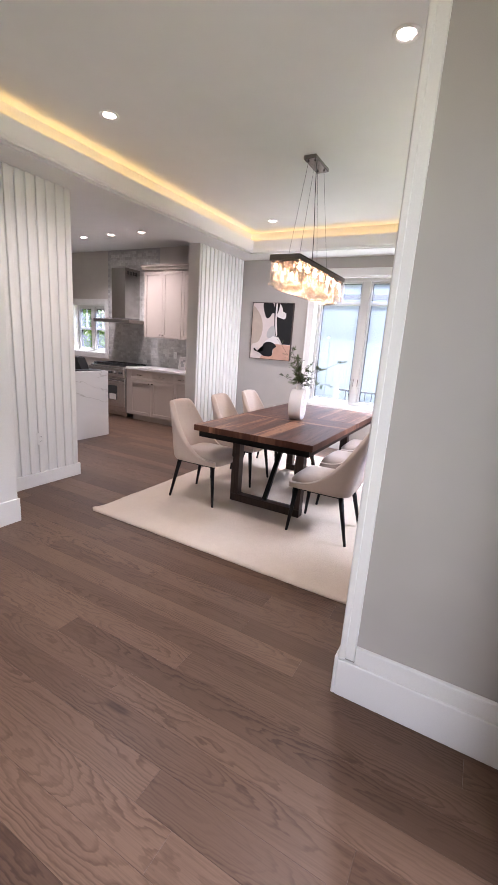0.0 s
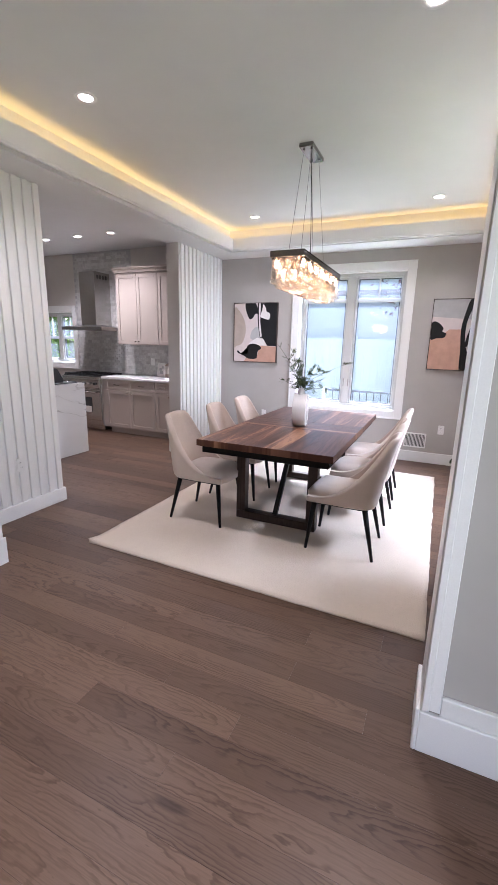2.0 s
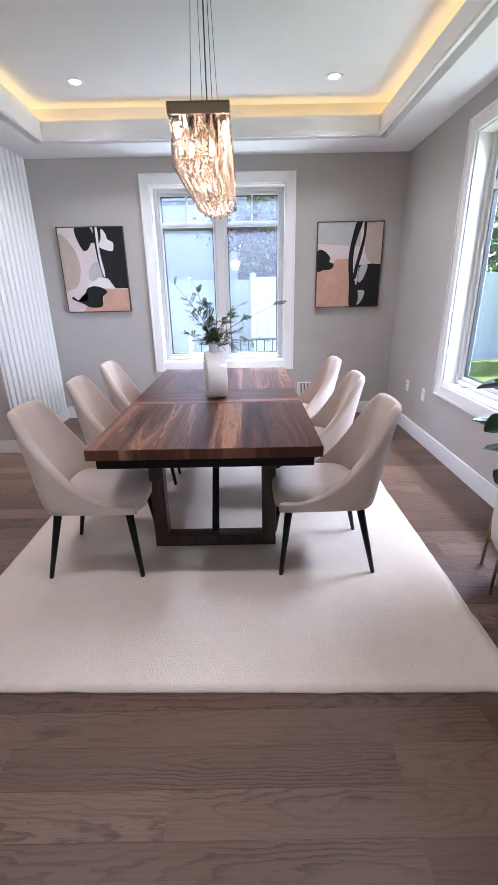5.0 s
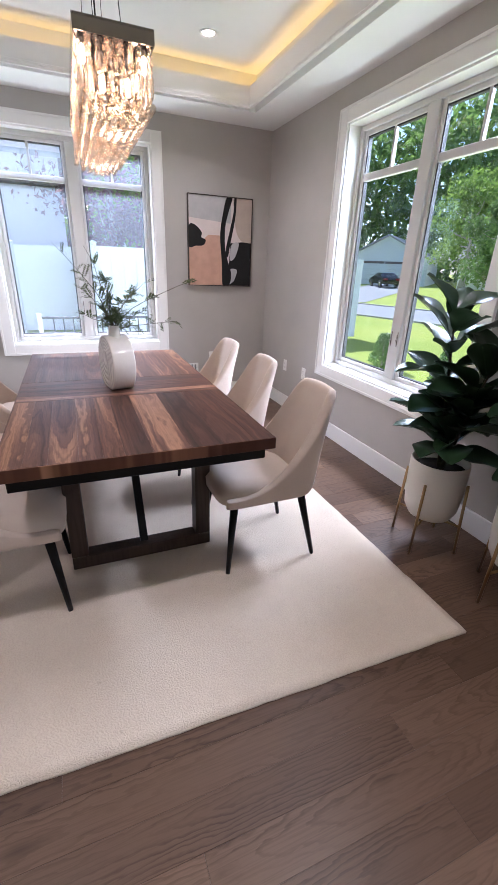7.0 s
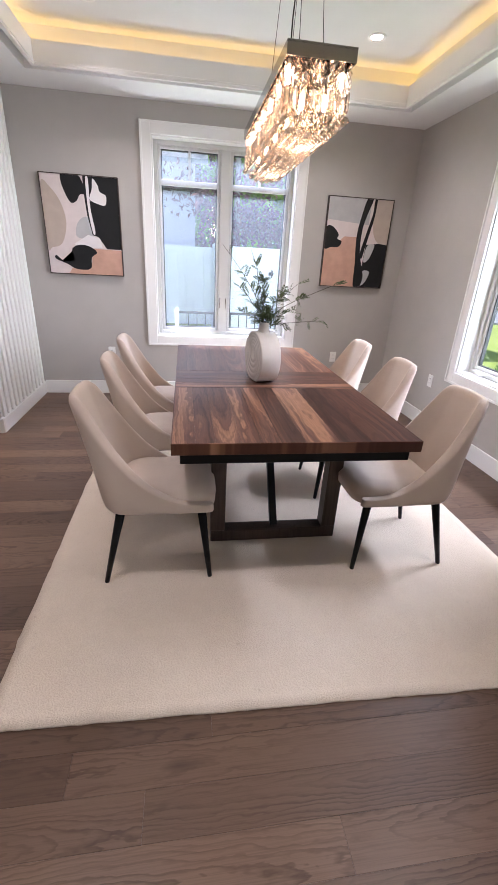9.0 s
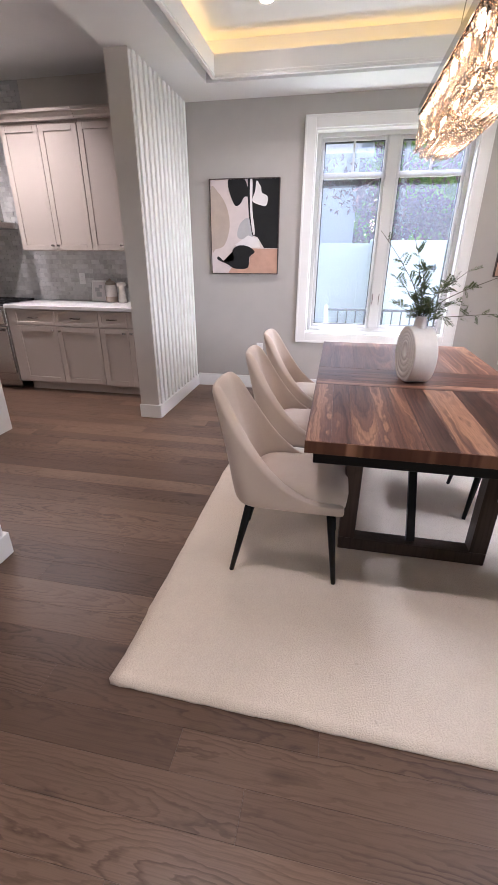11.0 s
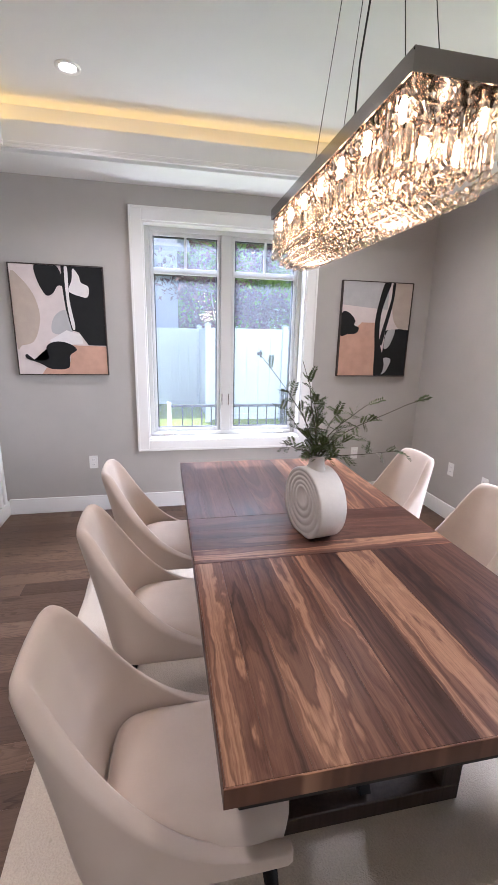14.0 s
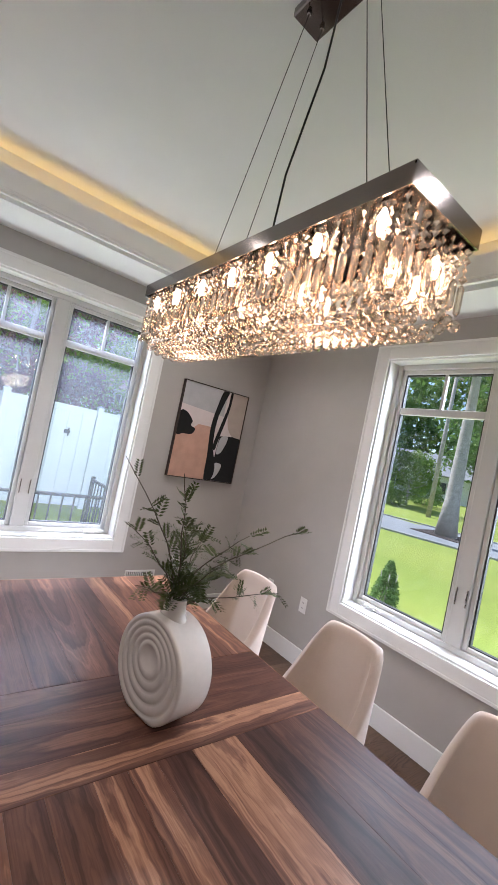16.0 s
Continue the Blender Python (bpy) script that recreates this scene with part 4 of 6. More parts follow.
for dx, y0, y1 in ((-0.03, CAY - 0.11, 3.415), (0.03, CAY - 0.11, 3.415), (-0.03, CAY + 0.11, 4.115), (0.03, CAY + 0.11, 4.115)):
    bm = bmesh.new()
    tube(bm, (CHX + dx, y0, ZC - 0.04), (CHX + dx * 1.7, y1, 2.214), 0.0014, seg=6)
    part("suspension_wire", bm, BLACK, chand)
bm = bmesh.new()
sweep(bm, [(CHX, CAY, ZC - 0.03), (CHX + 0.004, CAY + 0.02, 2.8), (CHX - 0.003, CHY - 0.02, 2.5), (CHX, CHY, 2.214)], [0.0035] * 4, 8)
part("power_cord", bm, BLACK, chand)


def bead(bm, z, r, h, turn, seg=6):
    """A faceted drop: two points and a girdle."""
    g = [bm.verts.new((r * math.cos(turn + 2 * math.pi * k / seg), 0.45 * r * math.sin(turn + 2 * math.pi * k / seg), z)) for k in range(seg)]
    t, b = bm.verts.new((0, 0, z + h)), bm.verts.new((0, 0, z - h))
    for k in range(seg):
        bm.faces.new((g[k], g[(k + 1) % seg], t))
        bm.faces.new((g[(k + 1) % seg], g[k], b))


def prism_mesh():
    """A long cut crystal bar."""
    bm = bmesh.new()
    g0 = [(0.0088, 0), (0.0045, 0.006), (-0.0045, 0.006), (-0.0088, 0), (-0.0045, -0.006), (0.0045, -0.006)]
    rows = [[bm.verts.new((x * s, y * s, zz)) for x, y in g0] for zz, s in ((0, 0.35), (-0.006, 1), (-0.062, 1), (-0.070, 0.2))]
    for a, b in zip(rows, rows[1:]):
        for k in range(6):
            bm.faces.new((a[k], b[k], b[(k + 1) % 6], a[(k + 1) % 6]))
    bm.faces.new(rows[0])
    bm.faces.new(rows[-1][::-1])
    return mesh_of("crystal_prism", bm, CRYSTAL)


bm = bmesh.new()
bmesh.ops.create_icosphere(bm, subdivisions=2, radius=0.0145)
ball_me = mesh_of("crystal_ball", bm, CRYSTAL)
prism_me = prism_mesh()
rnd = random.Random(5)
NXC, NYC = 8, 36
beads = bmesh.new()
for i in range(NXC):
    for j in range(NYC):
        u = (i + 0.5) / NXC * 2 - 1
        edge = i in (0, NXC - 1) or j in (0, NYC - 1)
        hang = 0.196 + 0.040 * (1 - u * u) if not edge else 0.190
        x, y = CX0 + 0.014 + (CX1 - CX0 - 0.028) * i / (NXC - 1), CY0 + 0.014 + (CY1 - CY0 - 0.028) * j / (NYC - 1)
        long_bar = edge or i in (1, 6)
        z, low = -0.010, -0.090 if long_bar else -hang + 0.040
        while z > low:
            n0 = len(beads.verts)
            bead(beads, 0, 0.0105, 0.0115, rnd.uniform(0, 3), 8)
            beads.verts.ensure_lookup_table()
            m = Matrix.Translation((x, y, 2.170 + z)) @ Matrix.Rotation(rnd.uniform(0, 6.28), 4, "Z")
            for v in beads.verts[n0:]:
                v.co = m @ v.co
            z -= 0.0205
        if long_bar:
            o = new("crystal_prism", prism_me)
            o.parent = chand
            o.location = (x, y, 2.170 + z + 0.008)
            o.rotation_euler = (0, 0, rnd.uniform(0, 6.28))
        o = new("crystal_ball", ball_me)
        o.parent = chand
        o.location = (x, y, 2.170 - hang + 0.0145)
        o.rotation_euler = (rnd.uniform(0, 3), 0, rnd.uniform(0, 6.28))
part("bead_curtain", beads, CRYSTAL, chand, kind="stuff")
bm = bmesh.new()
lathe(bm, [(0, -0.060), (0.005, -0.058), (0.0085, -0.050), (0.0085, -0.016), (0.005, -0.008), (0, -0.006)], 10)
bulb_me = mesh_of("bulb", bm, BULB)
bm = bmesh.new()
lathe(bm, [(0, -0.006), (0.010, -0.006), (0.010, 0.036), (0, 0.036)], 10)
holder_me = mesh_of("lamp_holder", bm, CHROME)
bm = bmesh.new()
lathe(bm, [(0, -0.006), (0.009, -0.006), (0.009, 0.110), (0, 0.110)], 10)
long_holder_me = mesh_of("lamp_holder", bm, CHROME)
for x, n, z, me in ((CHX - 0.106, 7, 2.166, holder_me), (CHX + 0.106, 7, 2.166, holder_me), (CHX - 0.045, 5, 2.092, long_holder_me), (CHX + 0.045, 5, 2.092, long_holder_me)):
    for k in range(n):
        y = CY0 + 0.075 + k * (CY1 - CY0 - 0.15) / (n - 1)
        h = new("lamp_holder", me)
        h.parent = chand
        h.location = (x, y, z)
        b = new("bulb", bulb_me)
        b.parent = h
        b["label"] = "small lit capsule bulb"
for y in (3.5, 4.2):
    lamp("chandelier_light", "POINT", pose(CHX, y, 1.90), 2.5, (1.0, 0.72, 0.45), soft=0.1)

# ---- vase with sprigs ----
vase = thing("vase", "cream ceramic disc vase with carved rings, on the table", "vase", m=pose(-1.585, 3.895, TBZ, 0, 0, 191 - 180))
bm = bmesh.new()
NT = 64
R, ZC0, HALF = 0.158, 0.146, 0.064
flat = 0.004


def disc_ring(r, x):
    out = []
    for k in range(NT):
        t = 2 * math.pi * k / NT
        z = max(flat, ZC0 + 0.040 * (1 - r / R) + r * math.sin(t))
        out.append(bm.verts.new((x, r * math.cos(t), z)))
    return out


face = []
for r, d in ((0.034, -0.004), (0.038, 0.0), (0.054, 0.0), (0.058, -0.0045), (0.062, 0.0), (0.080, 0.0), (0.084, -0.0045), (0.088, 0.0), (0.106, 0.0), (0.110, -0.0045), (0.114, 0.0), (0.132, 0.0), (0.136, -0.005), (0.140, 0.0), (0.153, -0.001), (0.157, -0.004), (0.158, -0.010)):
    face.append((r, d))
for sgn in (-1, 1):
    last = None
    c = bm.verts.new((sgn * HALF, 0, ZC0 + 0.040))
    for r, d in face:
        cur = disc_ring(r, sgn * (HALF + d))
        for k in range(NT):
            kk = (k + 1) % NT
            f = bm.faces.new((c, cur[k], cur[kk])) if last is None else bm.faces.new((last[k], cur[k], cur[kk], last[kk]))
            f.smooth = True
        last = cur
    if sgn == -1:
        keep = last
    else:
        for k in range(NT):
            kk = (k + 1) % NT
            f = bm.faces.new((keep[k], last[k], last[kk], keep[kk]))
            f.smooth = True
part("body", bm, CERAMIC, vase)
bm = bmesh.new()
prof = [(1.5, 0.285), (1.05, 0.312), (0.98, 0.350), (1.05, 0.358), (0.9, 0.359), (0.82, 0.340), (0.82, 0.30)]
rows = [[bm.verts.new((0.030 * s * math.cos(2 * math.pi * k / 28), 0.040 * s * math.sin(2 * math.pi * k / 28), z)) for k in range(28)] for s, z in prof]
for a, b in zip(rows, rows[1:]):
    for k in range(28):
        bm.faces.new((a[k], a[(k + 1) % 28], b[(k + 1) % 28], b[k])).smooth = True
bm.faces.new(rows[-1])
part("neck", bm, CERAMIC, vase)

sprigs = thing("sprig_bunch", "leafy green sprigs on brown twigs, standing in the vase", "foliage")
VN = Vector((-1.588, 3.895, 1.10))


def pinna(verts, faces, base, d, side, n, l, rnd):
    """A compound leaf: a mid-rib with paired narrow leaflets."""
    up = d.cross(side).normalized()
    for k in range(n):
        p = base + d * (l * (k + 0.6) / n) + up * 0.002 * k
        for s in (1, -1):
            q = (side * s * 0.9 + d * 0.55 + up * rnd.uniform(-0.25, 0.2)).normalized()
            ll = l * 0.36 * (1 - 0.45 * abs(k / n - 0.45))
            w = ll * 0.19
            wv = q.cross(up).normalized() * w
            i = len(verts)
            verts += [tuple(p), tuple(p + q * ll * 0.45 + wv), tuple(p + q * ll), tuple(p + q * ll * 0.45 - wv)]
            faces.append((i, i + 1, i + 2, i + 3))


rnd = random.Random(21)
# tip of every sprig and how leafy it is
for tip, leafy in (((-1.86, 3.86, 1.555), 0.8), ((-1.70, 3.80, 1.535), 0.8), ((-1.15, 3.83, 1.385), 0.45), ((-1.24, 3.80, 1.175), 1.0), ((-1.62, 3.86, 1.40), 1.5),
                   ((-1.42, 3.80, 1.37), 1.1), ((-1.74, 3.98, 1.33), 1.0), ((-1.45, 4.02, 1.30), 1.2), ((-1.55, 3.74, 1.28), 1.3), ((-1.78, 3.80, 1.22), 0.9), ((-1.40, 3.90, 1.22), 1.2)):
    tip = Vector(tip)
    span = tip - VN
    pts = []
    for k in range(9):
        f = k / 8
        p = VN + Vector((span.x * f ** 1.35, span.y * f ** 1.35, span.z * (f ** 0.8)))
        p += Vector((noise.noise((f * 4, tip.x * 9, 1)), noise.noise((f * 4, tip.y * 9, 2)), noise.noise((f * 4, tip.z * 9, 5)))) * 0.012 * (f > 0)
        pts.append(p)
    bm = bmesh.new()
    sweep(bm, pts, [0.0028 - 0.0017 * k / 8 for k in range(9)], 5)
    stem = part("twig", bm, TWIG, sprigs)
    verts, faces = [], []
    for k in range(int(20 * leafy)):
        f = 0.16 + 0.84 * rnd.random() ** 1.25 if leafy > 0.5 else rnd.uniform(0.5, 1.0)
        i = min(7, int(f * 8))
        p = pts[i].lerp(pts[i + 1], f * 8 - i)
        along = (pts[i + 1] - pts[i]).normalized()
        out = Vector((rnd.gauss(0, 1), rnd.gauss(0, 1), rnd.gauss(0, 0.7)))
        d = (along * 0.8 + out.normalized() * 0.9).normalized()
        side = d.cross(Vector((rnd.gauss(0, 0.4), rnd.gauss(0, 0.4), 1))).normalized()
        pinna(verts, faces, p, d, side, rnd.randint(6, 9), rnd.uniform(0.036, 0.066), rnd)
    soup("leaves", verts, faces, FERN, stem)

# ---- potted fig trees on brass stands ----


def leaf_mesh(seed):
    """A broad, wavy, cupped leaf along +x, with a raised rib."""
    rnd = random.Random(seed)
    bm = bmesh.new()
    L, W, n, m_ = 0.25, 0.095, 12, 6
    g = []
    for i in range(n + 1):
        t = i / n
        w = W * (math.sin(math.pi * min(1, t * 0.93 + 0.05)) ** 0.7) * (0.72 + 0.42 * t) + 0.002
        row = []
        for j in range(-m_ // 2, m_ // 2 + 1):
            s = j / (m_ / 2)
            x = L * t
            y = w * s
            z = -0.10 * t * t * L * 3 + 0.35 * w * s * s + 0.008 * math.sin(9 * t + seed + 2 * s) * abs(s) - (0.004 if j == 0 else 0)
            row.append(bm.verts.new((x, y, z)))
        g.append(row)
    for i in range(n):
        for j in range(m_):
            bm.faces.new((g[i][j], g[i + 1][j], g[i + 1][j + 1], g[i][j + 1])).smooth = True
    sweep(bm, [(-0.03, 0, 0.002), (0.0, 0, 0), (0.12, 0, -0.022), (0.23, 0, -0.066)], [0.0035, 0.003, 0.002, 0.001], 5)
    return mesh_of("leaf", bm, FIG)


FIG_LEAVES = [leaf_mesh(k) for k in range(4)]


def fig(x, y, rot, seed, label, h=1.62):
    stand = thing("plant_stand", "brass-coloured metal plant stand with four legs, on the floor", "plant stand", "plant stands", m=pose(x, y, 0, 0, 0, rot))
    for k in range(4):
        a = math.pi / 4 + k * math.pi / 2
        bm = bmesh.new()
        c, s = math.cos(a), math.sin(a)
        tube(bm, (0.185 * c, 0.185 * s, 0.0), (0.166 * c, 0.166 * s, 0.43), 0.008, 0.008, 10)
        part("leg", bm, BRASS, stand)
    bm = bmesh.new()
    for a in (math.pi / 4, 3 * math.pi / 4):
        c, s = math.cos(a), math.sin(a)
        tube(bm, (-0.172 * c, -0.172 * s, 0.175), (0.172 * c, 0.172 * s, 0.175), 0.007, 0.007, 10)
    part("cross_bar", bm, BRASS, stand)
    pot = thing("planter", "matt cream round planter holding a fig tree, on the stand", "planter", "planters", m=pose(x, y, 0.1825))
    bm = bmesh.new()
    lathe(bm, [(0, 0.0), (0.095, 0.0), (0.117, 0.012), (0.142, 0.06), (0.153, 0.16), (0.155, 0.345), (0.152, 0.352), (0.144, 0.348), (0.142, 0.20), (0.12, 0.1), (0, 0.1)], 40)
    part("pot", bm, POTM, pot)
    bm = bmesh.new()
    lathe(bm, [(0, 0.302), (0.06, 0.300), (0.141, 0.296), (0.141, 0.26), (0, 0.26)], 28)
    for v in bm.verts:
        v.co.z += 0.006 * noise.noise(v.co * 40)
    part("soil", bm, SOIL, pot)
    tree = thing("fig_tree", label, "plant", "potted fig trees")
    rnd = random.Random(seed)
    base = Vector((x, y, 0.44))
    stems = []
    for k in range(3):
        a = rnd.uniform(0, 6.28)
        tip = Vector((x + 0.13 * math.cos(a + k * 2.1), y + 0.13 * math.sin(a + k * 2.1), h - 0.25 * k))
        if tip.x > 0.20:
            tip.x = 0.20
        pts = [base.lerp(tip, f) + Vector((0.02 * noise.noise((f * 3, k, seed)), 0.02 * noise.noise((f * 3, k, seed + 5)), 0)) for f in (0, 0.25, 0.5, 0.75, 1)]
        bm = bmesh.new()
        sweep(bm, pts, [0.012, 0.010, 0.009, 0.007, 0.005], 8)
        part("trunk", bm, TWIG, tree)
        stems.append(pts)
    for k, pts in enumerate(stems):
        n = 19 - 2 * k
        for i in range(n):
            f = 0.26 + 0.74 * i / (n - 1)
            j = min(3, int(f * 4))
            p = pts[j].lerp(pts[j + 1], f * 4 - j)
            az = i * 2.4 + k * 1.3 + rnd.uniform(-0.3, 0.3)
            reach = 0.25
            if p.x + reach * math.cos(az) > XR - 0.06:
                az = math.pi - az
            o = new("leaf", FIG_LEAVES[rnd.randrange(4)])
            o.parent = tree
            sc = rnd.uniform(0.85, 1.2) * (0.95 if f < 0.9 else 0.8)
            pitch = rnd.uniform(-58, -14) if f < 0.85 else rnd.uniform(-75, -35)
            o.matrix_basis = Matrix.Translation(p) @ pose(0, 0, 0, rnd.uniform(-25, 25), pitch, math.degrees(az)) @ Matrix.Diagonal((sc, sc, sc, 1)) @ Matrix.Translation((0.03, 0, 0))
    return tree


fig(0.0, 2.875, -20, 3, "fiddle leaf fig with large dark glossy leaves, in a cream planter", 1.30)
fig(0.07, 2.36, 40, 8, "fiddle leaf fig beside the other planter, with dark leaves", 1.5)

# ---- paintings ----
INK = plain("black_paint", (0.004, 0.004, 0.0045), 0.85, var=0.3, scale=20, bump=0.3, grain=90)
BLUSH = plain("blush_paint", (0.62, 0.54, 0.52), 0.7, var=0.08, scale=12, bump=0.2, grain=120)
TAUPE = plain("taupe_paint", (0.44, 0.36, 0.30), 0.7, var=0.1, scale=12, bump=0.2, grain=120)
PEACH = plain("peach_paint", (0.52, 0.31, 0.23), 0.7, var=0.18, scale=10, bump=0.3, grain=110)
GREYP = plain("grey_paint", (0.42, 0.41, 0.41), 0.7, var=0.1, scale=12, bump=0.2, grain=120)
PALE = plain("pale_paint", (0.70, 0.66, 0.65), 0.7, var=0.06, scale=14, bump=0.2, grain=120)


def smooth_loop(pts, sub=5):
    """A closed Catmull-Rom line through the points."""
    n = len(pts)
    out = []
    for i in range(n):
        p0, p1, p2, p3 = (Vector(pts[(i + k - 1) % n]) for k in range(4))
        for k in range(sub):
            t = k / sub
            out.append(tuple(0.5 * ((2 * p1) + (p2 - p0) * t + (2 * p0 - 5 * p1 + 4 * p2 - p3) * t * t + (3 * p1 - p0 - 3 * p2 + p3) * t ** 3)))
    return out


def painting(x0, z0, label, shapes):
    """A framed canvas on the back wall. Shapes: paint, whether curved, and corners as shares of width and height from the lower left."""
    W, H = 0.715, 0.875
    root = thing("wall_art", label, "painting", "pair of abstract paintings", m=pose(x0, YB - 0.004, z0, 90, 0, 0))
    bm = bmesh.new()
    for b in ((0, 0.007, 0, H), (W - 0.007, W, 0, H), (0.007, W - 0.007, 0, 0.007), (0.007, W - 0.007, H - 0.007, H)):
        box(bm, b[0], b[1], b[2], b[3], 0.0, 0.042, 0.001)
    part("frame", bm, DARKWOOD, root, "thin dark wooden frame")
    boxes("canvas", [(0.007, W - 0.007, 0.007, H - 0.007, 0.002, 0.033)], BLUSH, root)
    for k, (mt, curved, pts) in enumerate(shapes):
        q = [(0.008 + (W - 0.016) * u, 0.008 + (H - 0.016) * v) for u, v in pts]
        if curved:
            q = [(min(max(a, 0.008), W - 0.008), min(max(b, 0.008), H - 0.008)) for a, b in smooth_loop(q)]
            c = [q[0]]
            for p in q[1:]:
                if math.hypot(p[0] - c[-1][0], p[1] - c[-1][1]) > 0.0015:
                    c.append(p)
            q = c
        bm = bmesh.new()
        prism(bm, q, Matrix.Translation((0, 0, 0.0332 + 0.0004 * k)), 0.0008)
        bmesh.ops.triangulate(bm, faces=bm.faces)
        part("paint_patch", bm, mt, root)
    return root


painting(-3.400, 1.262, "abstract painting in black, blush and taupe, thin dark frame", [
    (TAUPE, True, [(0, 0.90), (0.12, 0.87), (0.24, 0.72), (0.28, 0.52), (0.20, 0.32), (0.06, 0.27), (0, 0.28)]),
    (GREYP, True, [(0.40, 0.40), (0.42, 0.52), (0.52, 0.60), (0.62, 0.58), (0.64, 0.42), (0.52, 0.38)]),
    (INK, False, [(0.55, 1.0), (1.0, 1.0), (1.0, 0.28), (0.80, 0.28), (0.70, 0.40), (0.62, 0.42), (0.57, 0.62), (0.55, 0.82)]),
    (INK, True, [(0.27, 1.0), (0.28, 0.88), (0.36, 0.74), (0.44, 0.75), (0.50, 0.82), (0.56, 0.83), (0.55, 0.92), (0.50, 1.0), (0.40, 1.0)]),
    (PALE, True, [(0.68, 0.98), (0.74, 0.92), (0.76, 0.86), (0.84, 0.82), (0.82, 0.73), (0.72, 0.74), (0.62, 0.78), (0.66, 0.88)]),
    (PALE, True, [(0.585, 0.98), (0.62, 0.98), (0.62, 0.70), (0.66, 0.46), (0.63, 0.44), (0.59, 0.66)]),
    (PEACH, False, [(0.25, 0.0), (1.0, 0.0), (1.0, 0.27), (0.60, 0.28), (0.58, 0.12), (0.30, 0.06)]),
    (PALE, False, [(0.36, 0.32), (0.56, 0.42), (0.72, 0.38), (0.74, 0.29), (0.40, 0.28)]),
    (INK, True, [(0.09, 0.15), (0.24, 0.10), (0.36, 0.05), (0.55, 0.06), (0.58, 0.18), (0.66, 0.24), (0.56, 0.30), (0.42, 0.31), (0.32, 0.26), (0.34, 0.15), (0.20, 0.13), (0.10, 0.19)])])
painting(-0.584, 1.262, "abstract painting in peach, grey and black arcs, thin dark frame", [
    (GREYP, False, [(0, 1.0), (0.66, 1.0), (0.66, 0.72), (0, 0.76)]),
    (TAUPE, True, [(0.72, 1.0), (1.0, 1.0), (1.0, 0.50), (0.86, 0.52), (0.76, 0.62), (0.72, 0.80)]),
    (PEACH, False, [(0, 0), (0.58, 0), (0.56, 0.30), (0.52, 0.58), (0.30, 0.58), (0.22, 0.52), (0, 0.44)]),
    (INK, False, [(0.62, 0), (1.0, 0), (1.0, 0.51), (0.86, 0.52), (0.66, 0.50)]),
    (GREYP, True, [(0.63, 0.02), (0.72, 0.05), (0.78, 0.18), (0.68, 0.20), (0.63, 0.14)]),
    (GREYP, True, [(0.66, 0.30), (0.74, 0.34), (0.80, 0.50), (0.70, 0.50), (0.66, 0.42)]),
    (INK, True, [(0, 0.67), (0.10, 0.68), (0.20, 0.60), (0.19, 0.55), (0.26, 0.52), (0.22, 0.46), (0.10, 0.45), (0, 0.44)]),
    (INK, True, [(0.59, 1.0), (0.68, 1.0), (0.62, 0.84), (0.57, 0.66), (0.58, 0.40), (0.68, 0.14), (0.64, 0.0), (0.54, 0.0), (0.52, 0.28), (0.49, 0.58), (0.53, 0.82)]),
    (INK, True, [(0.71, 1.0), (0.745, 1.0), (0.73, 0.78), (0.66, 0.50), (0.62, 0.34), (0.58, 0.40), (0.65, 0.66), (0.70, 0.84)])])

# ---- outlets and air vent ----


def outlet(m, label):
    root = thing("wall_outlet", label, "outlet", "wall outlets", m=m)
    bm = bmesh.new()
    box(bm, -0.037, 0.037, -0.007, -0.001, -0.060, 0.060, 0.003, 2)
    plate = part("cover_plate", bm, PLATE, root)
    for z in (-0.022, 0.022):
        bm = bmesh.new()
        box(bm, -0.016, 0.016, -0.009, -0.0072, z - 0.014, z + 0.014, 0.002)
        part("socket", bm, PLATE, root)
        boxes("slots", [(-0.008, -0.006, -0.0096, -0.0091, z - 0.004, z + 0.006), (0.006, 0.008, -0.0096, -0.0091, z - 0.004, z + 0.006)], SLOT, root)


outlet(pose(-0.31, YB, 0.47), "white double wall outlet on the grey wall")
outlet(pose(-2.87, YB, 0.47), "white double wall outlet on the grey wall")
outlet(pose(XR, 5.05, 0.475, 0, 0, -90), "white double wall outlet beside the side window")
outlet(pose(XR, 5.47, 0.475, 0, 0, -90), "white double wall outlet near the corner")
outlet(pose(XL + 0.021, 2.43, 0.47, 0, 0, 90), "white double wall outlet on the fluted wall")
vent = thing("wall_vent", "white slatted wall air vent above the baseboard", "vent", m=pose(-0.62, YB, 0.30))
boxes("vent_frame", [(-0.14, 0.14, -0.008, -0.001, 0.085, 0.10), (-0.14, 0.14, -0.008, -0.001, -0.10, -0.085), (-0.14, -0.125, -0.008, -0.001, -0.085, 0.085), (0.125, 0.14, -0.008, -0.001, -0.085, 0.085)], PLATE, vent)
boxes("backing", [(-0.125, 0.125, -0.0015, -0.001, -0.085, 0.085)], SLOT, vent)
for k in range(14):
    x = -0.115 + k * 0.0177
    boxes("slat", [(x - 0.004, x + 0.004, -0.007, -0.002, -0.085, 0.085)], PLATE, vent)

# ---- kitchen ----


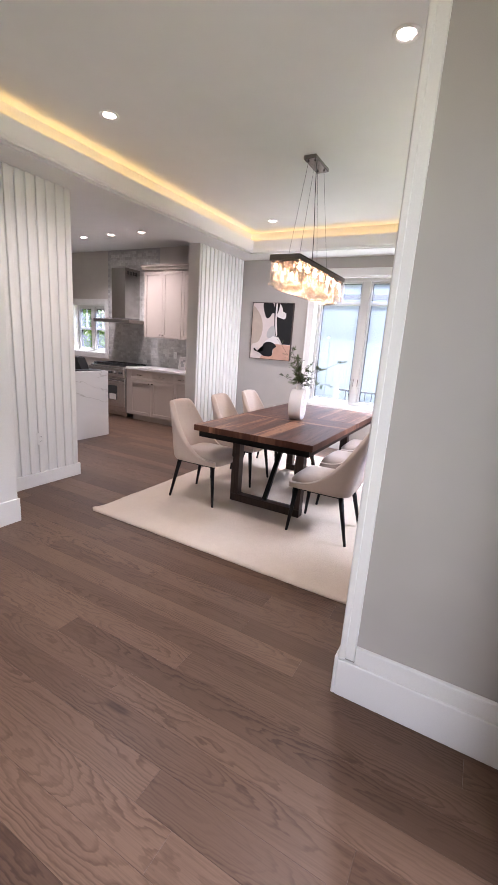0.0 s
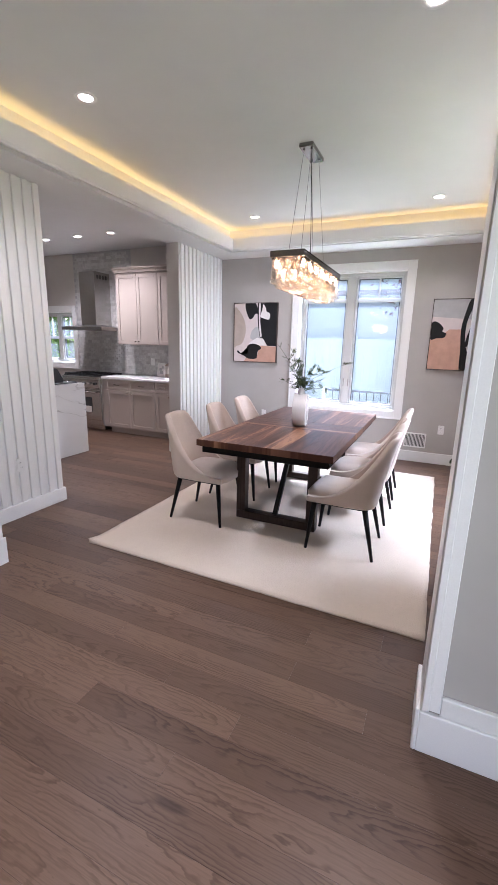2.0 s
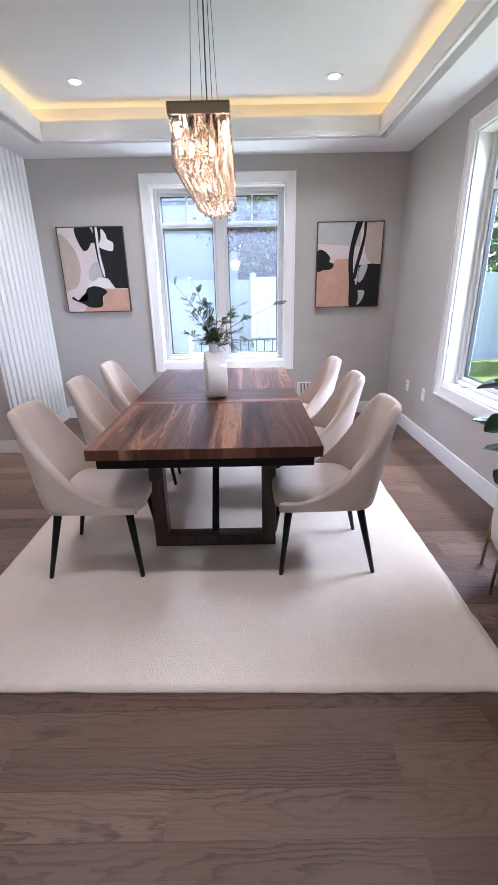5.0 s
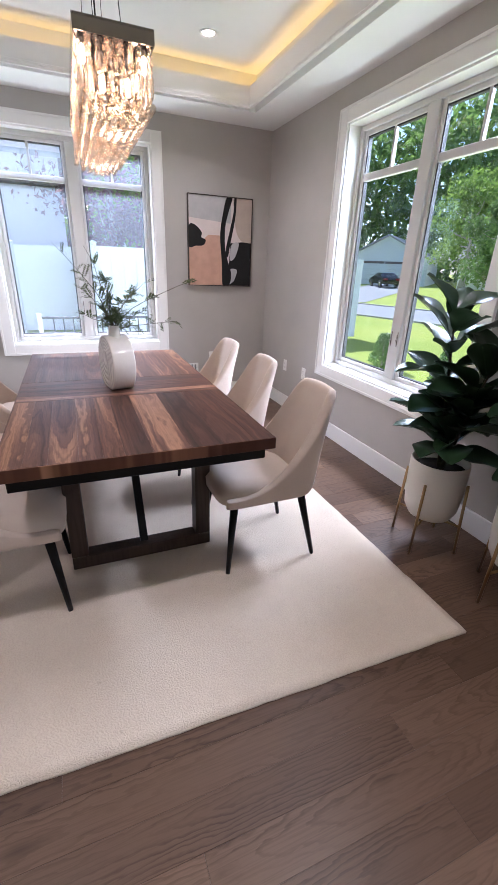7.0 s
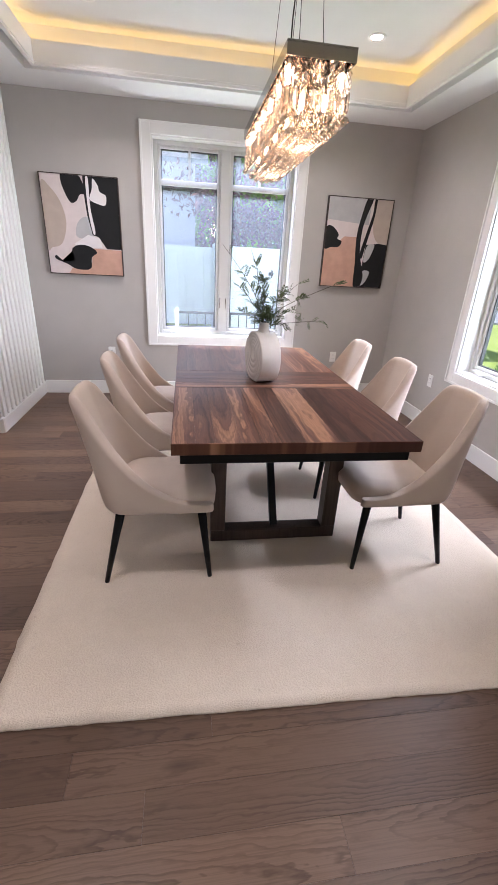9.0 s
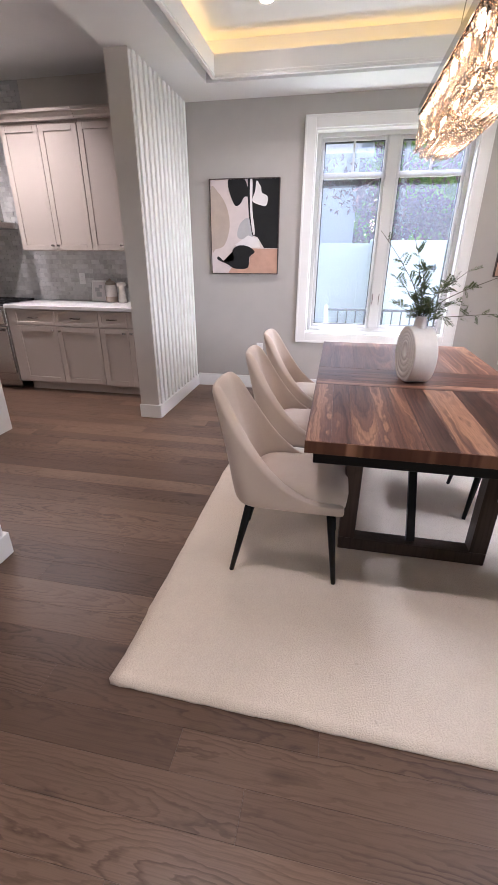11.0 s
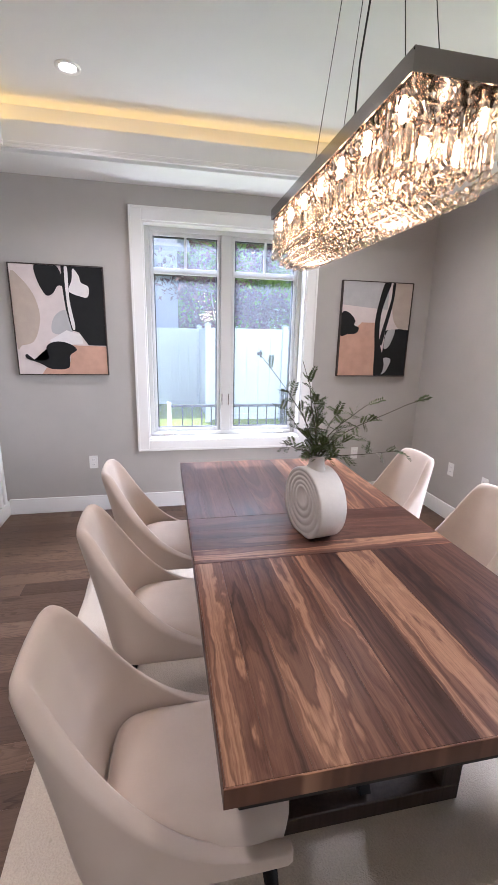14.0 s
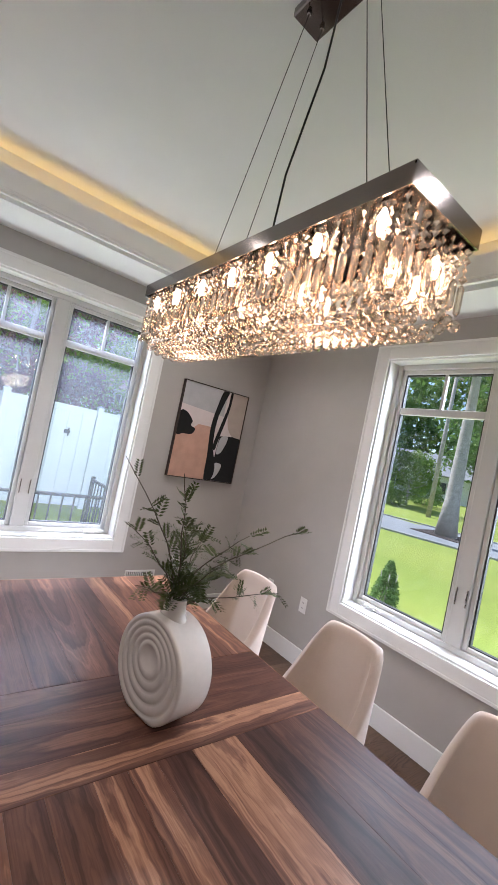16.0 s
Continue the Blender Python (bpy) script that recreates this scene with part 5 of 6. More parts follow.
def shaker(parent, name, x0, x1, z0, z1, y, handle, material=None):
    """A shaker front on the plane y, facing -y, with a small pull."""
    material = material or CAB
    bm = bmesh.new()
    r = 0.055 if z1 - z0 > 0.2 else 0.035
    box(bm, x0 + r, x1 - r, y - 0.010, y, z0 + r, z1 - r)
    for b in ((x0, x0 + r, z0, z1), (x1 - r, x1, z0, z1), (x0 + r, x1 - r, z0, z0 + r), (x0 + r, x1 - r, z1 - r, z1)):
        box(bm, b[0], b[1], y - 0.02, y, b[2], b[3], 0.0015)
    d = part(name, bm, material, parent)
    if handle:
        hx, hz, horiz = handle
        bm = bmesh.new()
        if horiz:
            tube(bm, (hx - 0.055, y - 0.045, hz), (hx + 0.055, y - 0.045, hz), 0.006, seg=8)
            for s in (-0.045, 0.045):
                tube(bm, (hx + s, y - 0.021, hz), (hx + s, y - 0.045, hz), 0.005, seg=8)
        else:
            tube(bm, (hx, y - 0.021, hz), (hx, y - 0.034, hz), 0.006, 0.006, 8)
            box(bm, hx - 0.018, hx + 0.018, y - 0.046, y - 0.034, hz - 0.010, hz + 0.010, 0.003)
        part("handle", bm, CHROME, d, "nickel pull")
    return d


CT = 0.95
BY = 5.50
for i, (x0, x1, doors) in enumerate(((-5.49, -4.485, 2), (-4.481, -3.83, 2))):
    cab = thing("base_cabinet", "greige shaker base cabinet with nickel pulls under the counter", "cabinet", "kitchen base cabinets")
    boxes("body", [(x0 if i else -5.58, x1, BY, YB - 0.002, 0.10, CT - 0.04), (x0, x1, BY + 0.07, YB - 0.002, 0.0, 0.10)], CAB, cab)
    n = doors
    for k in range(n):
        a, b = x0 + (x1 - x0) * k / n + 0.002, x0 + (x1 - x0) * (k + 1) / n - 0.002
        shaker(cab, "drawer", a, b, 0.745, 0.900, BY, ((a + b) / 2, 0.825, True))
        shaker(cab, "door", a, b, 0.115, 0.735, BY, (b - 0.04 if k == 0 else a + 0.04, 0.69, False))
boxes("countertop", [(-5.58, -3.815, BY - 0.03, YB - 0.002, CT - 0.039, CT)], QUARTZ, bevel=0.004, label="white quartz kitchen countertop on the base cabinets", category="countertop")
for x0, x1, doors in ((-5.415, -4.59, 2), (-4.586, -3.85, 2)):
    cab = thing("wall_cabinet", "greige shaker wall cabinet with a crown, above the counter", "cabinet", "kitchen wall cabinets")
    boxes("body", [(x0, x1, 5.775, YB - 0.008, 1.48, 2.60)], CAB, cab)
    for k in range(doors):
        a, b = x0 + (x1 - x0) * k / doors + 0.002, x0 + (x1 - x0) * (k + 1) / doors - 0.002
        shaker(cab, "door", a, b, 1.485, 2.575, 5.775, (b - 0.03 if k == 0 else a + 0.03, 1.53, False))
    bm = bmesh.new()
    prism(bm, [(0, 0), (0.03, 0), (0.035, 0.02), (0.06, 0.05), (0.075, 0.055), (0.075, 0.08), (-0.30, 0.08), (-0.30, 0)], Matrix.Translation((x0 - (0.03 if x0 < -5 else 0), 5.765, 2.60)) @ Matrix(((0, 0, 1, 0), (-1, 0, 0, 0), (0, 1, 0, 0), (0, 0, 0, 1))), x1 - x0 + 0.03)
    part("crown", bm, CAB, cab)

# range
RGX0, RGX1 = -6.49, -5.585
rg = thing("range_cooker", "stainless steel professional gas range with black grates", "range")
boxes("body", [(RGX0, RGX1, BY - 0.02, YB - 0.004, 0.10, 0.93)], STEEL, rg, bevel=0.004)
boxes("toe_panel", [(RGX0 + 0.02, RGX1 - 0.02, BY + 0.03, YB - 0.05, 0.012, 0.10)], STEEL, rg)
bm = bmesh.new()
box(bm, RGX0 + 0.01, RGX1 - 0.01, BY - 0.045, BY - 0.021, 0.19, 0.72, 0.006, 2)
od = part("oven_door", bm, STEEL, rg)
boxes("oven_window", [(RGX0 + 0.2, RGX1 - 0.2, BY - 0.049, BY - 0.0455, 0.32, 0.58)], DARKGLASS, od)
boxes("label_sheet", [(-5.97, -5.80, BY - 0.052, BY - 0.0495, 0.325, 0.43)], PLATE, od, "white paper label")
bm = bmesh.new()
tube(bm, (RGX0 + 0.06, BY - 0.10, 0.675), (RGX1 - 0.06, BY - 0.10, 0.675), 0.014, seg=14)
for x in (RGX0 + 0.10, RGX1 - 0.10):
    tube(bm, (x, BY - 0.045, 0.675), (x, BY - 0.10, 0.675), 0.010, seg=10)
part("oven_handle", bm, STEEL, od)
bm = bmesh.new()
box(bm, RGX0, RGX1, BY - 0.07, BY - 0.021, 0.74, 0.90, 0.01, 2)
cp = part("control_panel", bm, STEEL, rg)
for k in range(7):
    x = RGX0 + 0.09 + k * (RGX1 - RGX0 - 0.18) / 6
    bm = bmesh.new()
    tube(bm, (x, BY - 0.071, 0.82), (x, BY - 0.105, 0.82), 0.024, 0.020, 14)
    part("knob", bm, STEEL if k % 2 else BLACK, cp)
boxes("cooktop", [(RGX0 + 0.02, RGX1 - 0.02, BY + 0.02, YB - 0.06, 0.931, 0.942)], BLACK, rg)
for k in range(3):
    x0 = RGX0 + 0.03 + k * 0.285
    bm = bmesh.new()
    for b in range(4):
        xx = x0 + b * 0.088
        box(bm, xx, xx + 0.012, BY + 0.03, YB - 0.08, 0.955, 0.972, 0.002)
    for b in range(3):
        yy = BY + 0.03 + b * 0.245
        box(bm, x0, x0 + 0.276, yy, yy + 0.012, 0.943, 0.9705, 0.002)
    part("grate", bm, BLACK, rg, "black cast iron grate")

# hood
hood = thing("range_hood", "stainless chimney range hood on the tiled wall", "range hood")
boxes("chimney", [(-6.20, -5.86, 5.74, YB - 0.012, 1.79, 2.66)], STEEL, hood, bevel=0.003)
bm = bmesh.new()
m0 = [(-6.49, 5.56), (-5.585, 5.56), (-5.585, YB - 0.012), (-6.49, YB - 0.012)]
m1 = [(-6.22, 5.72), (-5.84, 5.72), (-5.84, YB - 0.012), (-6.22, YB - 0.012)]
lo = [bm.verts.new((x, y, 1.70)) for x, y in m0]
md = [bm.verts.new((x, y, 1.755)) for x, y in m0]
hi = [bm.verts.new((x, y, 1.79)) for x, y in m1]
bm.faces.new(lo[::-1])
bm.faces.new(hi)
for a, b in ((lo, md), (md, hi)):
    for k in range(4):
        bm.faces.new((a[k], a[(k + 1) % 4], b[(k + 1) % 4], b[k]))
part("canopy", bm, STEEL, hood)
for k in range(4):
    boxes("vent_slot", [(-5.859, -5.857, 5.80 + k * 0.065, 5.84 + k * 0.065, 2.55, 2.61)], SLOT, hood)

# island
isl = thing("kitchen_island", "white veined marble waterfall kitchen island", "island")
boxes("waterfall_end", [(-4.87, -4.83, 3.30, 4.385, 0, 0.962)], MARBLE, isl, bevel=0.003)
boxes("worktop", [(-7.2, -4.8705, 3.30, 4.385, 0.922, 0.962)], MARBLE, isl, bevel=0.003)
boxes("body", [(-7.1, -4.8705, 3.62, 4.33, 0.0, 0.9215)], CAB, isl)
bm = bmesh.new()
box(bm, -5.32, -4.89, 3.92, 4.32, 0.963, 0.975, 0.004)
part("serving_tray", bm, BLACK, label="flat black tray lying on the island", category="tray")
bm = bmesh.new()
prism(bm, [(0, 0), (0.18, 0), (0.16, 0.05), (0.09, 0.17), (0.03, 0.18), (0, 0.12)], pose(-5.14, 4.16, 0.9755, 90, 0, 0), 0.14)
bmesh.ops.bevel(bm, geom=list(bm.edges), offset=0.008, segments=2, affect="EDGES")
part("black_canister", bm, BLACK, label="black slanted canister standing on the tray", category="canister")

# things on the counter
fr = thing("photo_frame", "small white framed sketch leaning on the backsplash", "picture frame", m=pose(-4.75, 6.015, CT + 0.002, -12, 0, 0))
boxes("frame", [(-0.09, 0.09, 0, 0.018, 0, 0.23)], TRIM, fr, bevel=0.003)
boxes("print", [(-0.072, 0.072, -0.002, 0, 0.018, 0.212)], PALE, fr)
boxes("sketch", [(-0.03, 0.035, -0.003, -0.0021, 0.05, 0.10), (-0.045, 0.01, -0.003, -0.0021, 0.105, 0.15), (0.0, 0.045, -0.003, -0.0021, 0.14, 0.18)], GREYP, fr)
jar = thing("storage_jar", "cream stoneware jar with a wooden lid on the counter", "jar", m=pose(-4.57, 5.99, CT + 0.001))
bm = bmesh.new()
lathe(bm, [(0, 0), (0.062, 0), (0.066, 0.01), (0.066, 0.06)], 24)
part("jar_base", bm, TAUPE, jar)
bm = bmesh.new()
lathe(bm, [(0.066, 0.0605), (0.067, 0.16), (0.060, 0.185), (0, 0.185)], 24)
part("jar_body", bm, CERAMIC, jar)
bm = bmesh.new()
lathe(bm, [(0.055, 0.186), (0.058, 0.20), (0.04, 0.225), (0.012, 0.23), (0.014, 0.245), (0, 0.25)], 24)
part("lid", bm, TAUPE, jar, "brown wooden lid")
bm = bmesh.new()
lathe(bm, [(0, 0), (0.05, 0), (0.048, 0.02), (0.034, 0.12), (0.036, 0.17), (0.055, 0.178), (0.058, 0.20), (0.05, 0.215), (0, 0.22)], 24, (-4.42, 5.96, CT + 0.001))
part("pedestal_jar", bm, CERAMIC, label="white pedestal jar standing on the counter", category="jar")
outlet(pose(-4.98, YB - 0.009, 1.19), "white wall outlet on the tiled backsplash")

# ---- outside: ground, road, fence, houses, trees ----
GZ = -0.42


def ground_z(x, y):
    """Level round the house, rising gently beyond the road."""
    d = x - (13.4 - 0.35 * (y - 10.5)) - 7.0
    return GZ + max(0.0, min(d, 60.0)) * 0.026


verts, faces = [], []
steps = [-900, -400, -150, -60, -30] + list(range(-20, 101, 4)) + [120, 160, 240, 420, 900]
nn = len(steps)
for y in steps:
    for x in steps:
        verts.append((x, y, ground_z(x, y) - 0.02))
for j in range(nn - 1):
    for i in range(nn - 1):
        # the house itself stands on its own slab
        faces.append((j * nn + i, j * nn + i + 1, (j + 1) * nn + i + 1, (j + 1) * nn + i))
soup("ground", verts, faces, LAWN, kind=S, label="sunlit mown green lawn round the house", category="lawn")
boxes("foundation", [(KX0 - 0.2, XR + 0.2, HY0 - 0.2, YB + 0.2, GZ - 0.1, -0.061)], CONCRETE, kind=S, label="concrete foundation under the house", category="foundation")
boxes("roof_slab", [(KX0 - 0.6, XR + 0.75, HY0 - 0.6, YB + 0.45, 3.31, 3.6)], SIDING, kind=S, label="flat covering above the rooms", category="roof")


def strip(name, off0, off1, z, material, label, cat, thick=0.03):
    bm = bmesh.new()
    q = Vector((-0.33, 0.944, 0)).normalized()
    n = Vector((q.y, -q.x, 0))
    o = Vector((13.4, 10.5, 0))
    pts = [o + n * off0 - q * 120, o + n * off1 - q * 120, o + n * off1 + q * 120, o + n * off0 + q * 120]
    prism(bm, [(p.x, p.y) for p in pts], Matrix.Translation((0, 0, z - thick)), thick)
    return part(name, bm, material, kind=S, label=label, category=cat)


strip("road", 0.0, 6.0, GZ + 0.0, ASPHALT, "pale grey asphalt road in front of the lawn", "road")
strip("kerb_near", -0.18, 0.0, GZ + 0.05, CONCRETE, "concrete kerb along the lawn", "kerb", 0.1)
strip("kerb_far", 6.0, 6.18, GZ + 0.06, CONCRETE, "concrete kerb across the road", "kerb", 0.1)


def quads(rnd, centers, size, squash=0.7):
    """Small leaf quads round the given points, each turned at random."""
    verts, faces = [], []
    for c in centers:
        a, b, t = rnd.uniform(0, 6.283), rnd.uniform(-1, 1), rnd.uniform(0, 6.283)
        s = math.sqrt(1 - b * b)
        n = Vector((s * math.cos(a), s * math.sin(a), b))
        u = n.orthogonal().normalized()
        v = n.cross(u)
        u, v = u * math.cos(t) + v * math.sin(t), v * math.cos(t) - u * math.sin(t)
        k = size * rnd.uniform(0.6, 1.3)
        i = len(verts)
        c = Vector(c)
        verts += [tuple(c - u * k), tuple(c + v * k * squash * 0.6 + n * k * 0.15), tuple(c + u * k), tuple(c - v * k * squash * 0.6 + n * k * 0.15)]
        faces.append((i, i + 1, i + 2, i + 3))
    return verts, faces


def tree(x, y, h, crown_r, leaf, seed, label, trunk_r=0.14, bare=0.3, n=5200, size=0.13, name="tree", tall=1.0):
    """A tapered trunk with limbs and a ragged crown of leaf clumps."""
    z = ground_z(x, y) - 0.03
    rnd = random.Random(seed)
    root = thing(name, label, "tree", m=pose(x, y, z))
    bm = bmesh.new()
    top = h * 0.82
    pts = [(0.25 * trunk_r * noise.noise((k, seed, 1)) * k, 0.25 * trunk_r * noise.noise((k, seed, 9)) * k, top * k / 7) for k in range(8)]
    sweep(bm, pts, [trunk_r * (1.35 if k == 0 else 1 - 0.11 * k) for k in range(8)], 10)
    clumps = []
    for k in range(11):
        f = bare + (0.92 - bare) * k / 10
        i = min(6, int(f * h / top * 7))
        base = Vector(pts[i]).lerp(Vector(pts[min(i + 1, 7)]), 0.5)
        base.z = min(f * h * 0.9, top * 0.98)
        az = k * 2.4 + rnd.uniform(-0.4, 0.4)
        prof = math.sin(math.pi * min(1, (f - bare) / (1 - bare) * 0.85 + 0.14)) ** 0.7
        reach = crown_r * prof * rnd.uniform(0.7, 1.05)
        tip = base + Vector((math.cos(az) * reach, math.sin(az) * reach, reach * rnd.uniform(0.25, 0.6)))
        mid = base.lerp(tip, 0.5) + Vector((0, 0, -0.08 * reach))
        r = trunk_r * (0.5 - 0.3 * f)
        sweep(bm, [base, mid, tip], [r, r * 0.6, r * 0.2], 6)
        for g in (0.45, 0.75, 1.0):
            clumps.append((base.lerp(tip, g), crown_r * rnd.uniform(0.22, 0.42)))
    for k in range(8):
        a, e = rnd.uniform(0, 6.28), rnd.uniform(0, 1)
        clumps.append((Vector((math.cos(a) * crown_r * 0.5 * e, math.sin(a) * crown_r * 0.5 * e, h * rnd.uniform(0.7, 0.98))), crown_r * rnd.uniform(0.2, 0.4)))
    part("trunk", bm, BARK, root)
    cs = []
    for k in range(n):
        c, r = clumps[rnd.randrange(len(clumps))]
        d = Vector((rnd.gauss(0, 1), rnd.gauss(0, 1), rnd.gauss(0, 0.8)))
        cs.append(c + d.normalized() * r * rnd.uniform(0.35, 1.0) ** 0.6)
    v, f = quads(rnd, cs, size)
    soup("crown", v, f, leaf, root)
    return root


def shrub(x, y, h, r, leaf, seed, label, n=1500, size=0.05, cone=0.6):
    z = ground_z(x, y) - 0.03
    rnd = random.Random(seed)
    root = thing("shrub", label, "shrub", m=pose(x, y, z))
    bm = bmesh.new()
    for k in range(5):
        a = k * 1.25
        sweep(bm, [(0, 0, 0), (0.3 * r * math.cos(a), 0.3 * r * math.sin(a), h * 0.4), (0.45 * r * math.cos(a), 0.45 * r * math.sin(a), h * 0.8)], [0.02, 0.014, 0.006], 5)
    part("stems", bm, BARK, root)
    cs = []
    for k in range(n):
        f = rnd.random() ** 0.8
        rr = r * (1 - cone * f) * (0.35 + 0.65 * min(1, f * 5)) * rnd.uniform(0.55, 1.05) * (1 + 0.25 * noise.noise((k % 9, f * 4, seed)))
        a = rnd.uniform(0, 6.283)
        cs.append((rr * math.cos(a), rr * math.sin(a), h * (0.04 + 0.96 * f)))
    v, f = quads(rnd, cs, size)
    soup("foliage", v, f, leaf, root)


# yard side: fence, steps rail, trees


def fence(name, pts, top, label):
    root = thing(name, label, "fence")
    for (xa, ya), (xb, yb) in zip(pts, pts[1:]):
        L = math.hypot(xb - xa, yb - ya)
        n = max(1, round(L / 1.85))
        az = math.degrees(math.atan2(yb - ya, xb - xa))
        for k in range(n):
            m = pose(xa + (xb - xa) * k / n, ya + (yb - ya) * k / n, 0, 0, 0, az)
            w = L / n
            bm = bmesh.new()
            box(bm, -0.064, 0.064, -0.064, 0.064, GZ - 0.05, top + 0.05, 0.006)
            box(bm, -0.075, 0.075, -0.075, 0.075, top + 0.05, top + 0.07, 0.004)
            lathe(bm, [(0.09, top + 0.07), (0.0, top + 0.12)], 4)
            bmesh.ops.transform(bm, matrix=m, verts=bm.verts)
            part("post", bm, VINYL, root)
            for za, zb in ((GZ + 0.04, GZ + 0.18), (top - 0.14, top)):
                bm = bmesh.new()
                box(bm, 0.066, w - 0.066, -0.024, 0.024, za, zb, 0.004)
                bmesh.ops.transform(bm, matrix=m, verts=bm.verts)
                part("rail", bm, VINYL, root)
            nb = max(2, round(w / 0.29))
            for b in range(nb):
                x0 = 0.066 + (w - 0.132) * b / nb
                x1 = 0.066 + (w - 0.132) * (b + 1) / nb
                bm = bmesh.new()
                box(bm, x0 + 0.002, x1 - 0.002, -0.012, 0.012, GZ + 0.181, top - 0.141, 0.003)
                bmesh.ops.transform(bm, matrix=m, verts=bm.verts)
                part("board", bm, VINYL, root)
    return root


fence("privacy_fence", [(-14.5, 14.6), (-1.2, 14.6), (-1.2, 12.2), (6.2, 12.2)], 1.78, "white vinyl privacy fence with capped posts round the yard")
gl = bmesh.new()
box(gl, -0.03, 0.09, 12.10, 12.13, 1.18, 1.24, 0.006)
box(gl, 0.03, 0.06, 12.08, 12.10, 1.12, 1.30, 0.005)
box(gl, -0.02, 0.08, 12.13, 12.19, 1.17, 1.25, 0.004)
part("gate_latch", gl, BLACK, label="black metal latch fixed on the white fence", category="latch")

rail = thing("step_railing", "dark metal railing round the outside steps by the window", "railing")
bm = bmesh.new()
box(bm, -2.15, -0.45, 7.08, 7.12, 0.80, 0.83, 0.004)
box(bm, -0.49, -0.45, 7.12, 8.3, 0.80, 0.83, 0.004)
part("top_rail", bm, BLACK, rail)
boxes("bottom_rail", [(-2.15, -0.45, 7.09, 7.11, -0.28, -0.255), (-0.48, -0.46, 7.11, 8.3, -0.28, -0.255)], BLACK, rail)
for k in range(15):
    x = -2.02 + k * 0.112
    boxes("baluster", [(x - 0.007, x + 0.007, 7.093, 7.107, -0.254, 0.799)], BLACK, rail)
for k in range(9):
    y = 7.24 + k * 0.115
    boxes("baluster", [(-0.477, -0.463, y - 0.007, y + 0.007, -0.254, 0.799)], BLACK, rail)
for x, y in ((-2.17, 7.1), (-0.47, 7.1), (-0.47, 8.31)):
    boxes("newel", [(x - 0.022, x + 0.022, y - 0.022, y + 0.022, GZ - 0.05, 0.86)], BLACK if x > -1 else VINYL, rail)

tree(-0.3, 17.2, 8.8, 2.5, PURPLE, 11, "purple-leaved ornamental tree behind the fence", 0.16, 0.12, 9500, 0.10)
tree(2.2, 20.5, 11.0, 3.0, GREEN_A, 12, "tall green leafy tree behind the fence", 0.2, 0.2, 4600, 0.15)
tree(-6.0, 27.0, 9.5, 3.2, PURPLE, 13, "purple-leaved tree behind the white fence", 0.18, 0.2, 6000, 0.15)
tree(4.6, 25.0, 11.0, 4.0, GREEN_A, 14, "deep green leafy tree beyond the fence", 0.25, 0.2, 2800, 0.18)
tree(0.9, 15.6, 3.4, 1.3, PURPLE, 15, "young purple-leaved tree just behind the fence", 0.06, 0.15, 3000, 0.07)
tree(-13.2, 11.2, 6.5, 2.6, GREEN_A, 16, "light green leafy tree outside the kitchen window", 0.15, 0.12, 6500, 0.12)
tree(-10.8, 9.8, 5.5, 2.3, GREEN_A, 17, "light green leafy tree in the side yard", 0.14, 0.12, 5500, 0.12)


